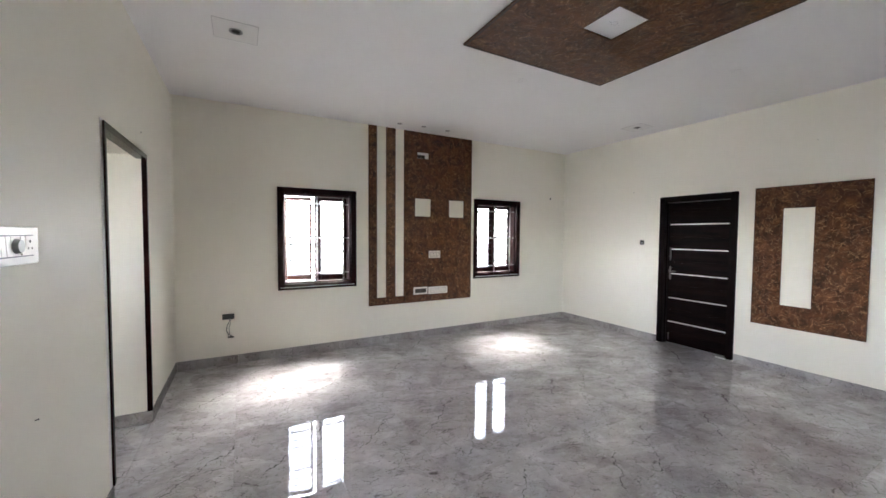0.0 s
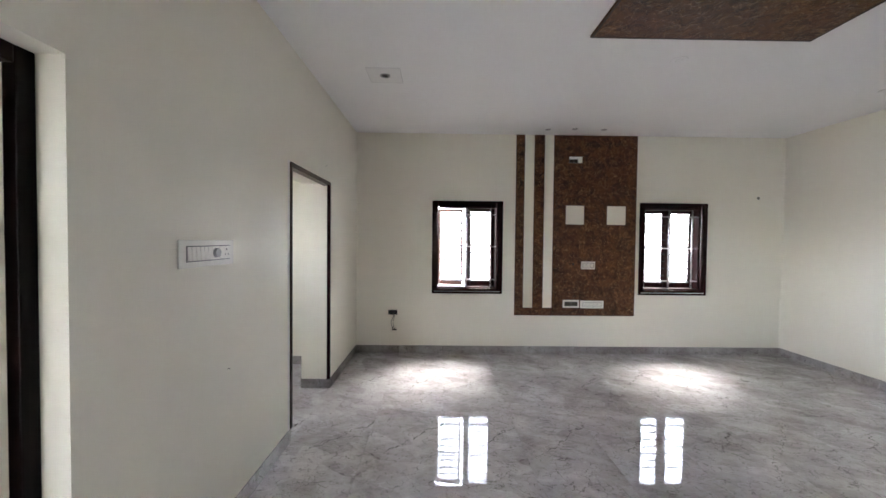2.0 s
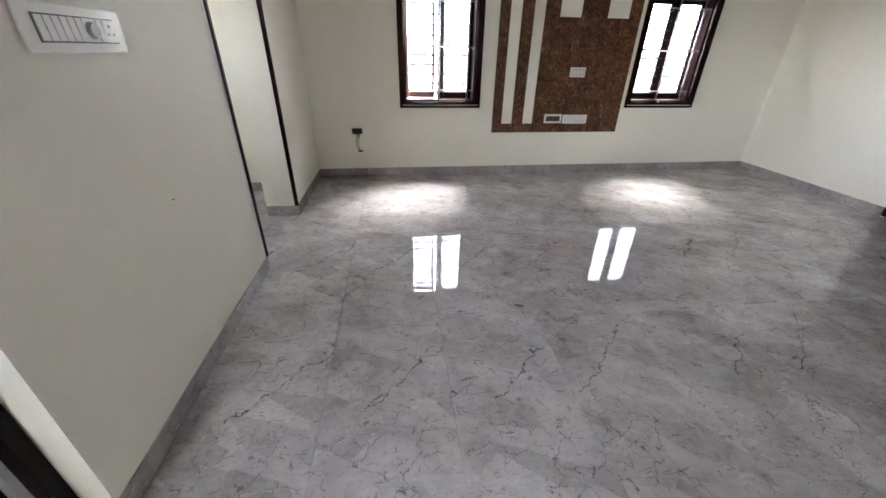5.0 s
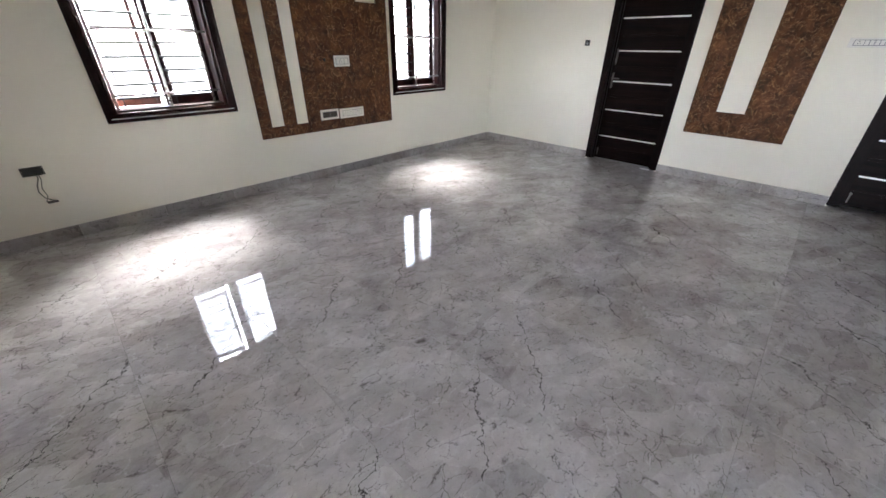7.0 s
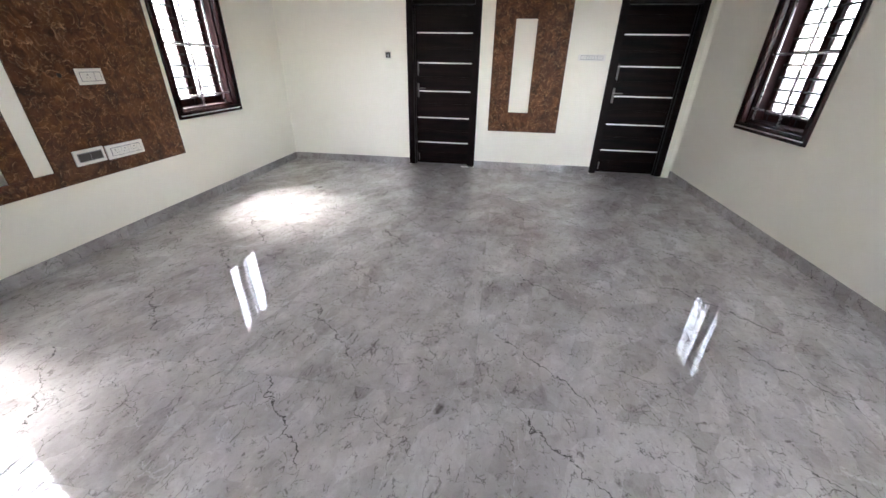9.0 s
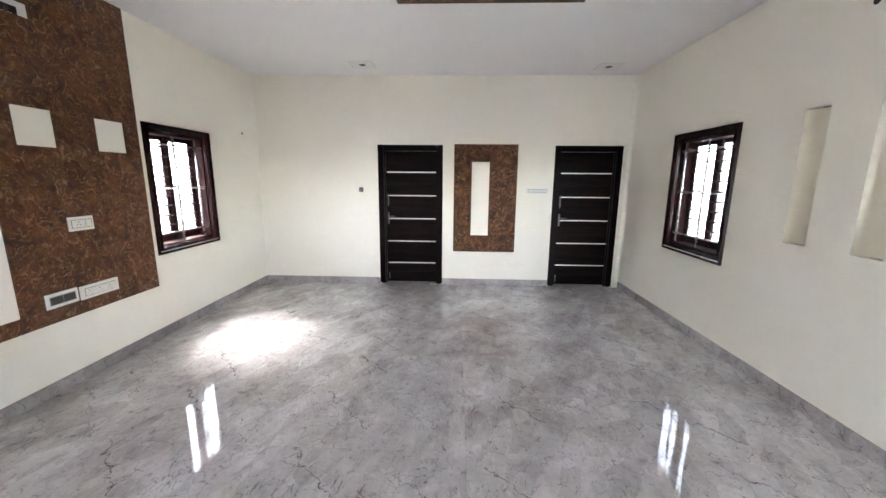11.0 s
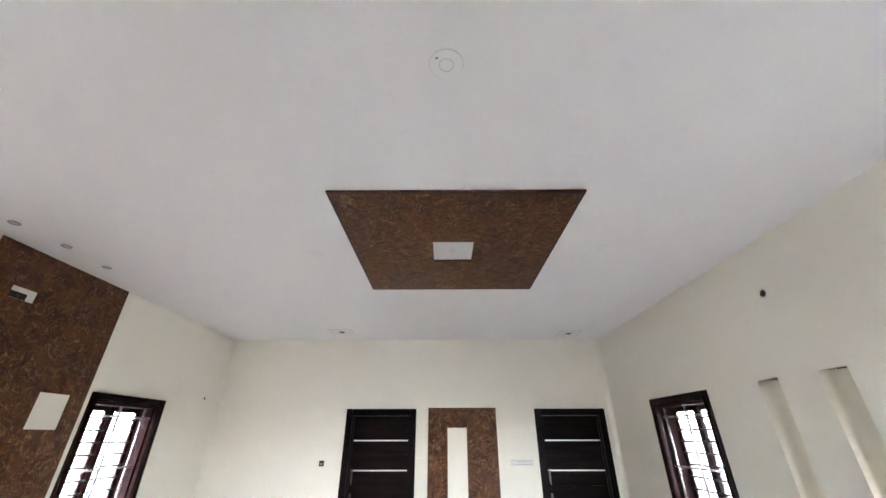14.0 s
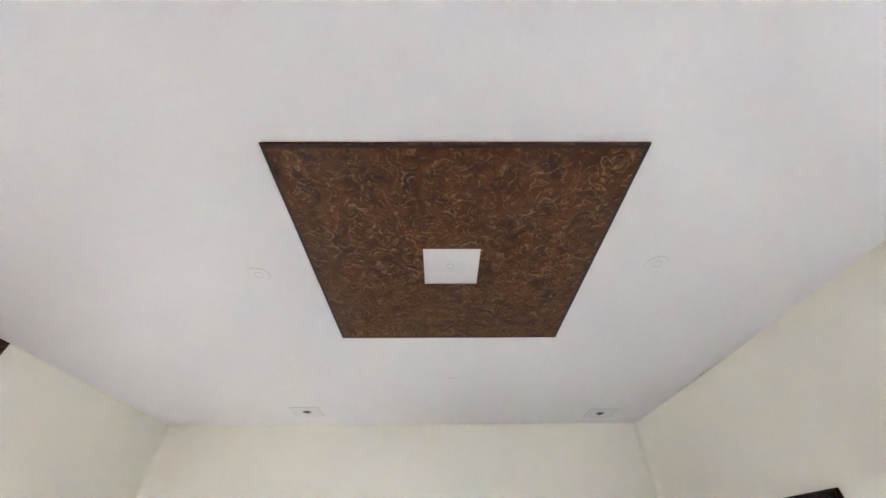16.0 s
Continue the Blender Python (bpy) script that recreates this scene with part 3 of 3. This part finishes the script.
part("edging", box_bm(-0.022, 0.014, PASSAGE[0] - 0.012, PASSAGE[0] + 0.018, 0.1, PASSAGE[2] + 0.012, bevel=0.003), M_FRAME, trim)
part("edging", box_bm(-0.022, 0.012, PASSAGE[1] - 0.018, PASSAGE[1] + 0.006, 0.1, PASSAGE[2] + 0.012, bevel=0.003), M_FRAME, trim)
part("edging", box_bm(-0.055, 0.013, PASSAGE[0] + 0.0185, PASSAGE[1] - 0.0185, PASSAGE[2] - 0.026, PASSAGE[2] + 0.012, bevel=0.003), M_FRAME, trim)
part("plaster_bead", box_bm(0.0005, 0.004, PASSAGE[0] - 0.045, PASSAGE[0] - 0.0125, 0.1, PASSAGE[2] + 0.02, bevel=0.0015), M_WHITE, trim)


# ---- panels of textured paint ----
def textured_panel(name, fields, holes, m, label, edge=0.012):
    """A raised sheet of textured paint on a wall, local x to the right, z up, proud towards the room."""
    ob = thing(name, label, "wall panel", m)
    for nm, us, vs in fields:
        bm = bmesh.new()
        slab(bm, us, vs, [h for h in holes if h[0] < us[1] and h[1] > us[0]], 0, edge, lambda u, v, t: (u, -t, v))
        part(nm, bm, M_BROWN, ob)
    return ob


textured_panel("wall_panel", [("stripe", (2.199, 2.318), (0.643, H - 0.003)), ("stripe", (2.452, 2.592), (0.643, H - 0.003)), ("base_band", (2.199, 2.722), (0.535, 0.6425)),
                              ("main_field", (2.7225, 3.880), (0.535, H - 0.003))],
               [(2.898, 3.156, 1.808, 2.070), (3.472, 3.738, 1.808, 2.068),
                (2.932, 3.119, 2.657, 2.747)],
               pose(0, Y1 - 0.002, 0), "tall brown swirled textured panel with two cream strips and square patches")
textured_panel("wall_panel", [("textured_coat", (X1 - 3.131, X1 - 2.210), (0.530, 2.106))], [(X1 - 2.872, X1 - 2.613, 0.780, 1.859)],
               pose(X1 - 0.002, X1, 0, 0, 0, -90), "brown swirled textured panel with a narrow cream rectangle between two doors")
ceil_panel = thing("ceiling_panel", "square brown swirled textured panel with a white square centre on the ceiling", "ceiling panel")
CP = (2.205, 3.795, 2.078, 3.600)
bm = bmesh.new()
slab(bm, CP[:2], CP[2:], [(2.829, 3.152, 2.690, 2.991)], 0, 0.012, lambda u, v, t: (u, v, H - 0.002 - t))
part("textured_coat", bm, M_BROWN, ceil_panel)
M_EDGE = m_plain("dark brown edge paint", (0.035, 0.015, 0.011), 0.45)
bm = bmesh.new()
slab(bm, (CP[0] + 0.004, CP[1] - 0.004), (CP[2] + 0.004, CP[3] - 0.004), [(CP[0] + 0.018, CP[1] - 0.018, CP[2] + 0.018, CP[3] - 0.018)], 0.0145, 0.0165, lambda u, v, t: (u, v, H - 0.002 - t))
part("painted_border", bm, M_EDGE, ceil_panel, "dark brown painted border line")


# ---- electrical fittings ----
def plate(name, label, x, z, w, h, m, cells, deep=0.012, tray=None):
    """Modular switch plate: frame with a row of cells; each cell is 's' switch, 'p' socket, 'k' knob, 'b' blank, 'o' open hole."""
    ob = thing(name, label, "switch plate", m)
    part("plate", box_bm(x, x + w, -deep, -0.0005, z, z + h, bevel=0.003), M_PLASTIC, ob)
    n = sum({"s": 1, "k": 2, "p": 2, "b": 1, "o": 2}[c] for c in cells)
    mx, mz = w * 0.11, h * 0.24
    cw = (w - 2 * mx) / n
    cx = x + mx
    y = -deep - 0.0005
    part("module_tray", box_bm(x + mx - 0.004, x + w - mx + 0.004, y - 0.002, y, z + mz - 0.004, z + h - mz + 0.004, bevel=0.001), tray or M_PLASTIC_GREY, ob)
    y -= 0.0025
    for c in cells:
        ww = cw * {"s": 1, "k": 2, "p": 2, "b": 1, "o": 2}[c]
        z0, z1 = z + mz, z + h - mz
        if c == "s":
            bm = bmesh.new()
            box(bm, cx + ww * 0.09, cx + ww * 0.91, y - 0.005, y, z0 + 0.001, z1 - 0.001)
            for v in bm.verts:
                if v.co.y < y - 0.002 and v.co.z > (z0 + z1) / 2:
                    v.co.y += 0.0032
            part("rocker", bm, M_PLASTIC, ob)
        elif c == "b":
            part("blank", box_bm(cx + 0.001, cx + ww - 0.001, y - 0.002, y, z0, z1, bevel=0.0006), M_PLASTIC, ob)
        elif c == "k":
            part("blank", box_bm(cx + 0.001, cx + ww - 0.001, y - 0.002, y, z0, z1, bevel=0.0006), M_PLASTIC, ob)
            bm = bmesh.new()
            cyl(bm, (cx + ww / 2, y - 0.0022, (z0 + z1) / 2), (cx + ww / 2, y - 0.016, (z0 + z1) / 2), min(ww, z1 - z0) * 0.42, 20, min(ww, z1 - z0) * 0.36)
            part("knob", bm, M_PLASTIC_GREY, ob)
        elif c == "o":
            # no opening is cut; a dark plate gives the slot's shade
            part("open_box", box_bm(cx + 0.002, cx + ww - 0.002, y - 0.001, y, z0 + 0.002, z1 - 0.002), M_DARKBOX, ob, "dark plate standing in for the shade of an open module slot")
        else:
            sock = part("socket", box_bm(cx + 0.001, cx + ww - 0.001, y - 0.0025, y, z0, z1, bevel=0.0006), M_PLASTIC, ob)
            yy, zc, xc, r = y - 0.0027, (z0 + z1) / 2, cx + ww / 2, (z1 - z0)
            for dx, dz, rr in ((0, 0.22, 0.085), (-0.2, -0.14, 0.06), (0.2, -0.14, 0.06)):
                # pin holes are raised dark discs, their shade put into the colour
                bm = bmesh.new()
                cyl(bm, (xc + dx * r, yy, zc + dz * r), (xc + dx * r, yy - 0.0008, zc + dz * r), rr * r, 12)
                part("pin_hole", bm, M_DARKBOX, sock)
        cx += ww
    return ob


NW = pose(0, Y1 - 0.014, 0)
plate("television_socket", "white two-module socket plate on the brown textured panel", 3.122, 1.187, 0.194, 0.109, NW, "ps")
plate("open_switch_plate", "white switch plate with an open dark slot on the brown panel", 2.874, 0.648, 0.228, 0.110, NW, "oo")
plate("power_strip_plate", "long white plate of three power sockets on the brown panel", 3.119, 0.642, 0.326, 0.108, NW, "pspsps")
EW = pose(X1, 0, 0, 0, 0, -90)
plate("door_switch_plate", "white switch plate with a row of rockers between panel and door", -2.073, 1.412, 0.328, 0.075, EW, "psssssb", 0.008)
WW = pose(X0, 0, 0, 0, 0, 90)
plate("main_switch_plate", "wide white switch plate with eight rockers, regulator knob and socket", 2.568, 1.432, 0.423, 0.128, WW, "ssssssksp", tray=M_TRAY)


def open_box(name, label, m, w, h, material=M_DARKBOX, tab=True):
    """A metal box rim on the plaster; its shaded inside is a flat black plate."""
    ob = thing(name, label, "wall box", m)
    bm = bmesh.new()
    slab(bm, (-w / 2, w / 2), (-h / 2, h / 2), [(-w / 2 + 0.006, w / 2 - 0.006, -h / 2 + 0.006, h / 2 - 0.006)], 0.0, 0.005, lambda u, v, t: (u, -t, v))
    part("rim", bm, material, ob)
    part("back", box_bm(-w / 2 + 0.0065, w / 2 - 0.0065, -0.0015, -0.0005, -h / 2 + 0.0065, h / 2 - 0.0065), M_BLACK, ob)
    if tab:
        part("terminal", box_bm(-0.014, 0.012, -0.006, -0.002, -h * 0.28, h * 0.1, bevel=0.001), M_PLASTIC_GREY, ob)
    return ob


wb = open_box("wire_box", "open black wall box with a loose grey cable hanging out", pose(0.511, Y1, 0.562), 0.123, 0.064, tab=False)
bm = bmesh.new()
pts = [Vector((0.01, -0.006, -0.02)), Vector((0.012, -0.03, -0.05)), Vector((-0.012, -0.035, -0.10)), Vector((-0.022, -0.03, -0.15)), Vector((-0.004, -0.03, -0.20)), Vector((0.03, -0.03, -0.225)), Vector((0.052, -0.028, -0.235))]
tube(bm, pts, 0.004)
part("cable", bm, M_WIRE_G, wb, "loose grey cable", smooth=True)
bm = bmesh.new()
tube(bm, [pts[0] + Vector((0.012, 0, 0)), Vector((0.024, -0.02, -0.06)), Vector((0.004, -0.022, -0.13)), Vector((0.012, -0.02, -0.19)), Vector((-0.01, -0.02, -0.235))], 0.003)
part("cable", bm, M_WIRE_G, wb)
part("taped_end", box_bm(-0.005, 0.055, -0.040, -0.022, -0.245, -0.228, bevel=0.004), M_DARKBOX, wb)
open_box("bell_box", "small open black wall box beside the door", wall_frame((X1, 4.512, 1.444), "east"), 0.062, 0.066)


def pipe_stub(name, label, m, r, material=M_BLACK, rim=M_WHITE):
    ob = thing(name, label, "pipe outlet", m)
    bm = bmesh.new()
    seg = 20
    ri, ro = [], []
    for k in range(seg):
        a = k * math.tau / seg
        ri.append(bm.verts.new((math.cos(a) * r, -0.003, math.sin(a) * r)))
        rr = r * (1.22 + 0.08 * math.sin(3 * a))
        ro.append(bm.verts.new((math.cos(a) * rr, -0.0006, math.sin(a) * rr)))
    for k in range(seg):
        bm.faces.new((ri[k], ro[k], ro[(k + 1) % seg], ri[(k + 1) % seg]))
    bmesh.ops.recalc_face_normals(bm, faces=bm.faces[:])
    part("plaster_ring", bm, rim, ob)
    # flat disc on the wall, its dark colour standing for the bore's shade
    bm = bmesh.new()
    cyl(bm, (0, -0.0006, 0), (0, -0.002, 0), r * 0.98, seg)
    part("bore", bm, material, ob)
    return ob


pipe_stub("drain_outlet", "round black hole in the cream wall under the ceiling", pose(2.962, Y0, 2.669, 0, 0, 180), 0.024)
pipe_stub("conduit_outlet", "small grey conduit end in the cream wall", pose(5.600, Y1, 2.202), 0.020, M_WIRE_G)
for nm, x, y, z, side in (("wall_hook", X1, 4.665, 2.206, "east"), ("wall_hook", X1, 0.800, 2.190, "east"), ("wall_hook", X1, 2.620, 2.560, "east"), ("wall_hook", X0, 4.66, 2.30, "west"), ("wall_hook", X0, 2.95, 0.86, "west")):
    ob = thing(nm, "tiny dark nail and plug in the painted wall", "nail", wall_frame((x, y, z), side), "nails in the walls")
    bm = bmesh.new()
    cyl(bm, (0, -0.0005, 0), (0, -0.009, 0.002), 0.002, 8)
    cyl(bm, (0, -0.009, 0.002), (0, -0.0105, 0.0024), 0.003, 8)
    part("nail", bm, M_DARKBOX, ob)


def ring(bm, r0, r1, z0, z1, seg=40):
    """Flat ring facing down."""
    a = [[bm.verts.new((math.cos(k * math.tau / seg) * r, math.sin(k * math.tau / seg) * r, z)) for k in range(seg)] for r, z in ((r0, z0), (r0, z1), (r1, z1), (r1, z0))]
    for i in range(4):
        p, q = a[i], a[(i + 1) % 4]
        for k in range(seg):
            bm.faces.new((p[k], p[(k + 1) % seg], q[(k + 1) % seg], q[k]))
    bmesh.ops.recalc_face_normals(bm, faces=bm.faces[:])


# plastered ceiling points and light holes
for x, y, r in ((1.397, 2.898, 0.066), (3.060, 3.925, 0.060), (2.972, 1.712, 0.060), (4.605, 2.807, 0.045)):
    ob = thing("ceiling_point", "round plastered-over fan or light point on the white ceiling", "ceiling point", pose(x, y, H), "plastered ceiling points")
    bm = bmesh.new()
    cyl(bm, (0, 0, -0.0005), (0, 0, -0.0028), r, 40, r * 0.985)
    part("cover", bm, M_CEIL, ob)
    bm = bmesh.new()
    ring(bm, r * 0.40, r * 0.43, -0.0035, -0.0030)
    part("inner_ring", bm, M_LINE, ob)
    bm = bmesh.new()
    ring(bm, r * 0.985, r * 1.01, -0.0012, -0.0004)
    part("outer_line", bm, M_LINE, ob)
    if r > 0.062:
        bm = bmesh.new()
        cyl(bm, (-0.03, 0.032, -0.003), (-0.036, 0.040, -0.012), 0.0022, 6)
        part("wire_end", bm, M_DARKBOX, ob)
ob = thing("fan_point", "faint round cover in the white centre square of the ceiling panel", "ceiling point", pose(2.99, 2.845, H))
bm = bmesh.new()
ring(bm, 0.020, 0.022, -0.0018, -0.0008)
part("cover_ring", bm, M_LINE, ob)
for dx in (-0.05, -0.035, 0.045):
    bm = bmesh.new()
    cyl(bm, (dx, 0.004, -0.0006), (dx, 0.004, -0.0016), 0.003, 8)
    part("screw_dot", bm, M_LINE, ob)
for x, y in ((5.480, 4.322), (5.588, 1.166), (0.645, 4.286)):
    ob = thing("light_hole", "round open light hole in a square plaster patch of the ceiling", "ceiling light hole", pose(x, y, H), "open ceiling light holes")
    bm = bmesh.new()
    s = 0.145
    slab(bm, (-s, s), (-s, s), [(-0.042, 0.042, -0.042, 0.042)], 0.0006, 0.0022, lambda u, v, t: (u, v, -t))
    part("plaster_patch", bm, M_WHITE, ob)
    bm = bmesh.new()
    slab(bm, (-s - 0.003, s + 0.003), (-s - 0.003, s + 0.003), [(-s, s, -s, s)], 0.0004, 0.0026, lambda u, v, t: (u, v, -t))
    part("patch_line", bm, M_LINE, ob)
    bm = bmesh.new()
    ring(bm, 0.030, 0.046, -0.0040, -0.0006)
    part("rim", bm, M_PLASTIC_GREY, ob)
    # shade inside the light hole, drawn as a black disc
    bm = bmesh.new()
    cyl(bm, (0, 0, -0.0006), (0, 0, -0.0022), 0.0295, 24)
    part("bore", bm, M_BLACK, ob)
    bm = bmesh.new()
    tube(bm, [(0.005, 0, -0.003), (0.012, 0.006, -0.014), (0.02, 0.002, -0.020)], 0.0018, 6)
    part("wire_end", bm, M_DARKBOX, ob)
for x, y in ((2.559, 5.797), (2.902, 5.76), (3.288, 5.774)):
    ob = thing("spot_light", "small flush ceiling spotlight cup above the brown panel", "spotlight", pose(x, y, H), "small spotlights over the panel")
    bm = bmesh.new()
    ring(bm, 0.022, 0.034, -0.004, -0.0006, 28)
    part("rim", bm, M_PLASTIC_GREY, ob)
    bm = bmesh.new()
    cyl(bm, (0, 0, -0.0006), (0, 0, -0.0018), 0.0215, 20)
    part("cup", bm, M_LINE, ob)

# open conduit box high on the television panel
cb = thing("conduit_box", "open plaster recess with a dark conduit box on the panel", "wall box", pose(3.026, Y1, 2.702))
part("recess", box_bm(-0.090, 0.090, -0.006, -0.0005, -0.043, 0.043, bevel=0.002), M_WHITE, cb)
# black plate in place of the box's shaded inside
part("dark_box", box_bm(-0.090, 0.030, -0.0085, -0.0062, -0.042, 0.006, bevel=0.001), M_BLACK, cb)
bm = bmesh.new()
cyl(bm, (-0.03, -0.0088, -0.02), (-0.03, -0.014, -0.02), 0.014, 16)
part("conduit_end", bm, M_DARKBOX, cb)
pipe_stub("cable_hole", "small dark cable hole in the brown textured panel", pose(3.012, Y1 - 0.014, 1.256), 0.014, M_BLACK, M_DARKBOX)
ob = thing("door_wedge", "small white wooden strip on the floor under the door", "wedge", pose(X1 - 0.012, 3.43, 0.0))
part("strip", box_bm(-0.012, 0.012, -0.055, 0.055, 0.001, 0.014, bevel=0.002), M_WHITE, ob)

# ---- skirting pieces ----
skirting = tagged(new("baseboard"), "grey polished marble skirting tiles along the walls", "skirting", kind="structure")
SK_H, SK_T = 0.10, 0.010


def skirt_run(x0, y0, x1, y1, nx, ny):
    """Pieces from one point to the other along a wall; nx, ny point into the room."""
    length = math.hypot(x1 - x0, y1 - y0)
    ux, uy = (x1 - x0) / length, (y1 - y0) / length
    n = max(1, round(length / 0.6))
    meshes = {}
    for k in range(n):
        a, b = k * length / n, (k + 1) * length / n
        bm = box_bm(-(b - a) / 2 + 0.0008, (b - a) / 2 - 0.0008, 0.0005, SK_T, 0.001, SK_H, bevel=0.002)
        ob = part("skirting_tile", bm, M_SKIRT, skirting)
        m = Matrix(((ux, nx, 0), (uy, ny, 0), (0, 0, 1))).to_4x4()
        if m.determinant() < 0:
            m = Matrix(((-ux, nx, 0), (-uy, ny, 0), (0, 0, 1))).to_4x4()
        mid = (a + b) / 2
        ob.matrix_basis = Matrix.Translation((x0 + ux * mid, y0 + uy * mid, 0)) @ m


skirt_run(X0 + 0.011, Y1, X1 - 0.011, Y1, 0, -1)
skirt_run(X1, DOOR_A[1] + 0.002, X1, Y1, -1, 0)
skirt_run(X1, DOOR_B[1] + 0.002, X1, DOOR_A[0] - 0.002, -1, 0)
skirt_run(X0 + 0.011, Y0, X1 - 0.011, Y0, 0, 1)
skirt_run(X0, PASSAGE[1], X0, Y1, 1, 0)
skirt_run(X0, ENTRANCE[1], X0, PASSAGE[0] - 0.006, 1, 0)
skirt_run(X0, Y0, X0, ENTRANCE[0], 1, 0)
skirt_run(-WT, PASSAGE[1], X0 + 0.009, PASSAGE[1], 0, -1)
skirt_run(-WT - 0.004, PASSAGE[1] + 0.01, -WT - 0.004, 5.54, -1, 0)
skirt_run(PX, 2.76, PX, 5.54, 1, 0)
skirt_run(PX + 0.011, 5.55, -WT - 0.02, 5.55, 0, -1)

# ---- floor tiles ----
floor = tagged(new("floor"), "glossy grey marble-print floor tiles with fine dark veins", "floor", kind="structure")
TX, TY, JX, JY, GAP = 0.6, 1.2, 0.0, 3.01, 0.0003
tile_meshes = {}
for i in range(-4, 11):
    for j in range(-3, 4):
        x0, x1 = JX + i * TX, JX + (i + 1) * TX
        y0, y1 = JY + j * TY, JY + (j + 1) * TY
        cx, cy = (x0 + x1) / 2, (y0 + y1) / 2
        x0, x1 = max(x0, -2.4), min(x1, X1 + 0.1)
        y0, y1 = max(y0, Y0 - 0.2), min(y1, Y1 + 0.02)
        if x1 - x0 < 0.02 or y1 - y0 < 0.02:
            continue
        key = tuple(round(v, 3) for v in (x0 - cx, x1 - cx, y0 - cy, y1 - cy))
        if key not in tile_meshes:
            bm = bmesh.new()
            c = 0.0004
            lo = [(key[0] + GAP, key[2] + GAP), (key[1] - GAP, key[2] + GAP), (key[1] - GAP, key[3] - GAP), (key[0] + GAP, key[3] - GAP)]
            hi = [(key[0] + GAP + c, key[2] + GAP + c), (key[1] - GAP - c, key[2] + GAP + c), (key[1] - GAP - c, key[3] - GAP - c), (key[0] + GAP + c, key[3] - GAP - c)]
            a = [bm.verts.new((*p, -0.011)) for p in lo]
            b = [bm.verts.new((*p, -0.0008)) for p in lo]
            d = [bm.verts.new((*p, 0.0)) for p in hi]
            bm.faces.new(d)
            for k in range(4):
                bm.faces.new((a[k], a[(k + 1) % 4], b[(k + 1) % 4], b[k]))
                bm.faces.new((b[k], b[(k + 1) % 4], d[(k + 1) % 4], d[k]))
            me = bpy.data.meshes.new("tile")
            bm.to_mesh(me)
            bm.free()
            me.materials.append(M_TILE)
            tile_meshes[key] = me
        ob = new("tile", tile_meshes[key])
        ob.parent = floor
        ob.location = (cx, cy, 0)
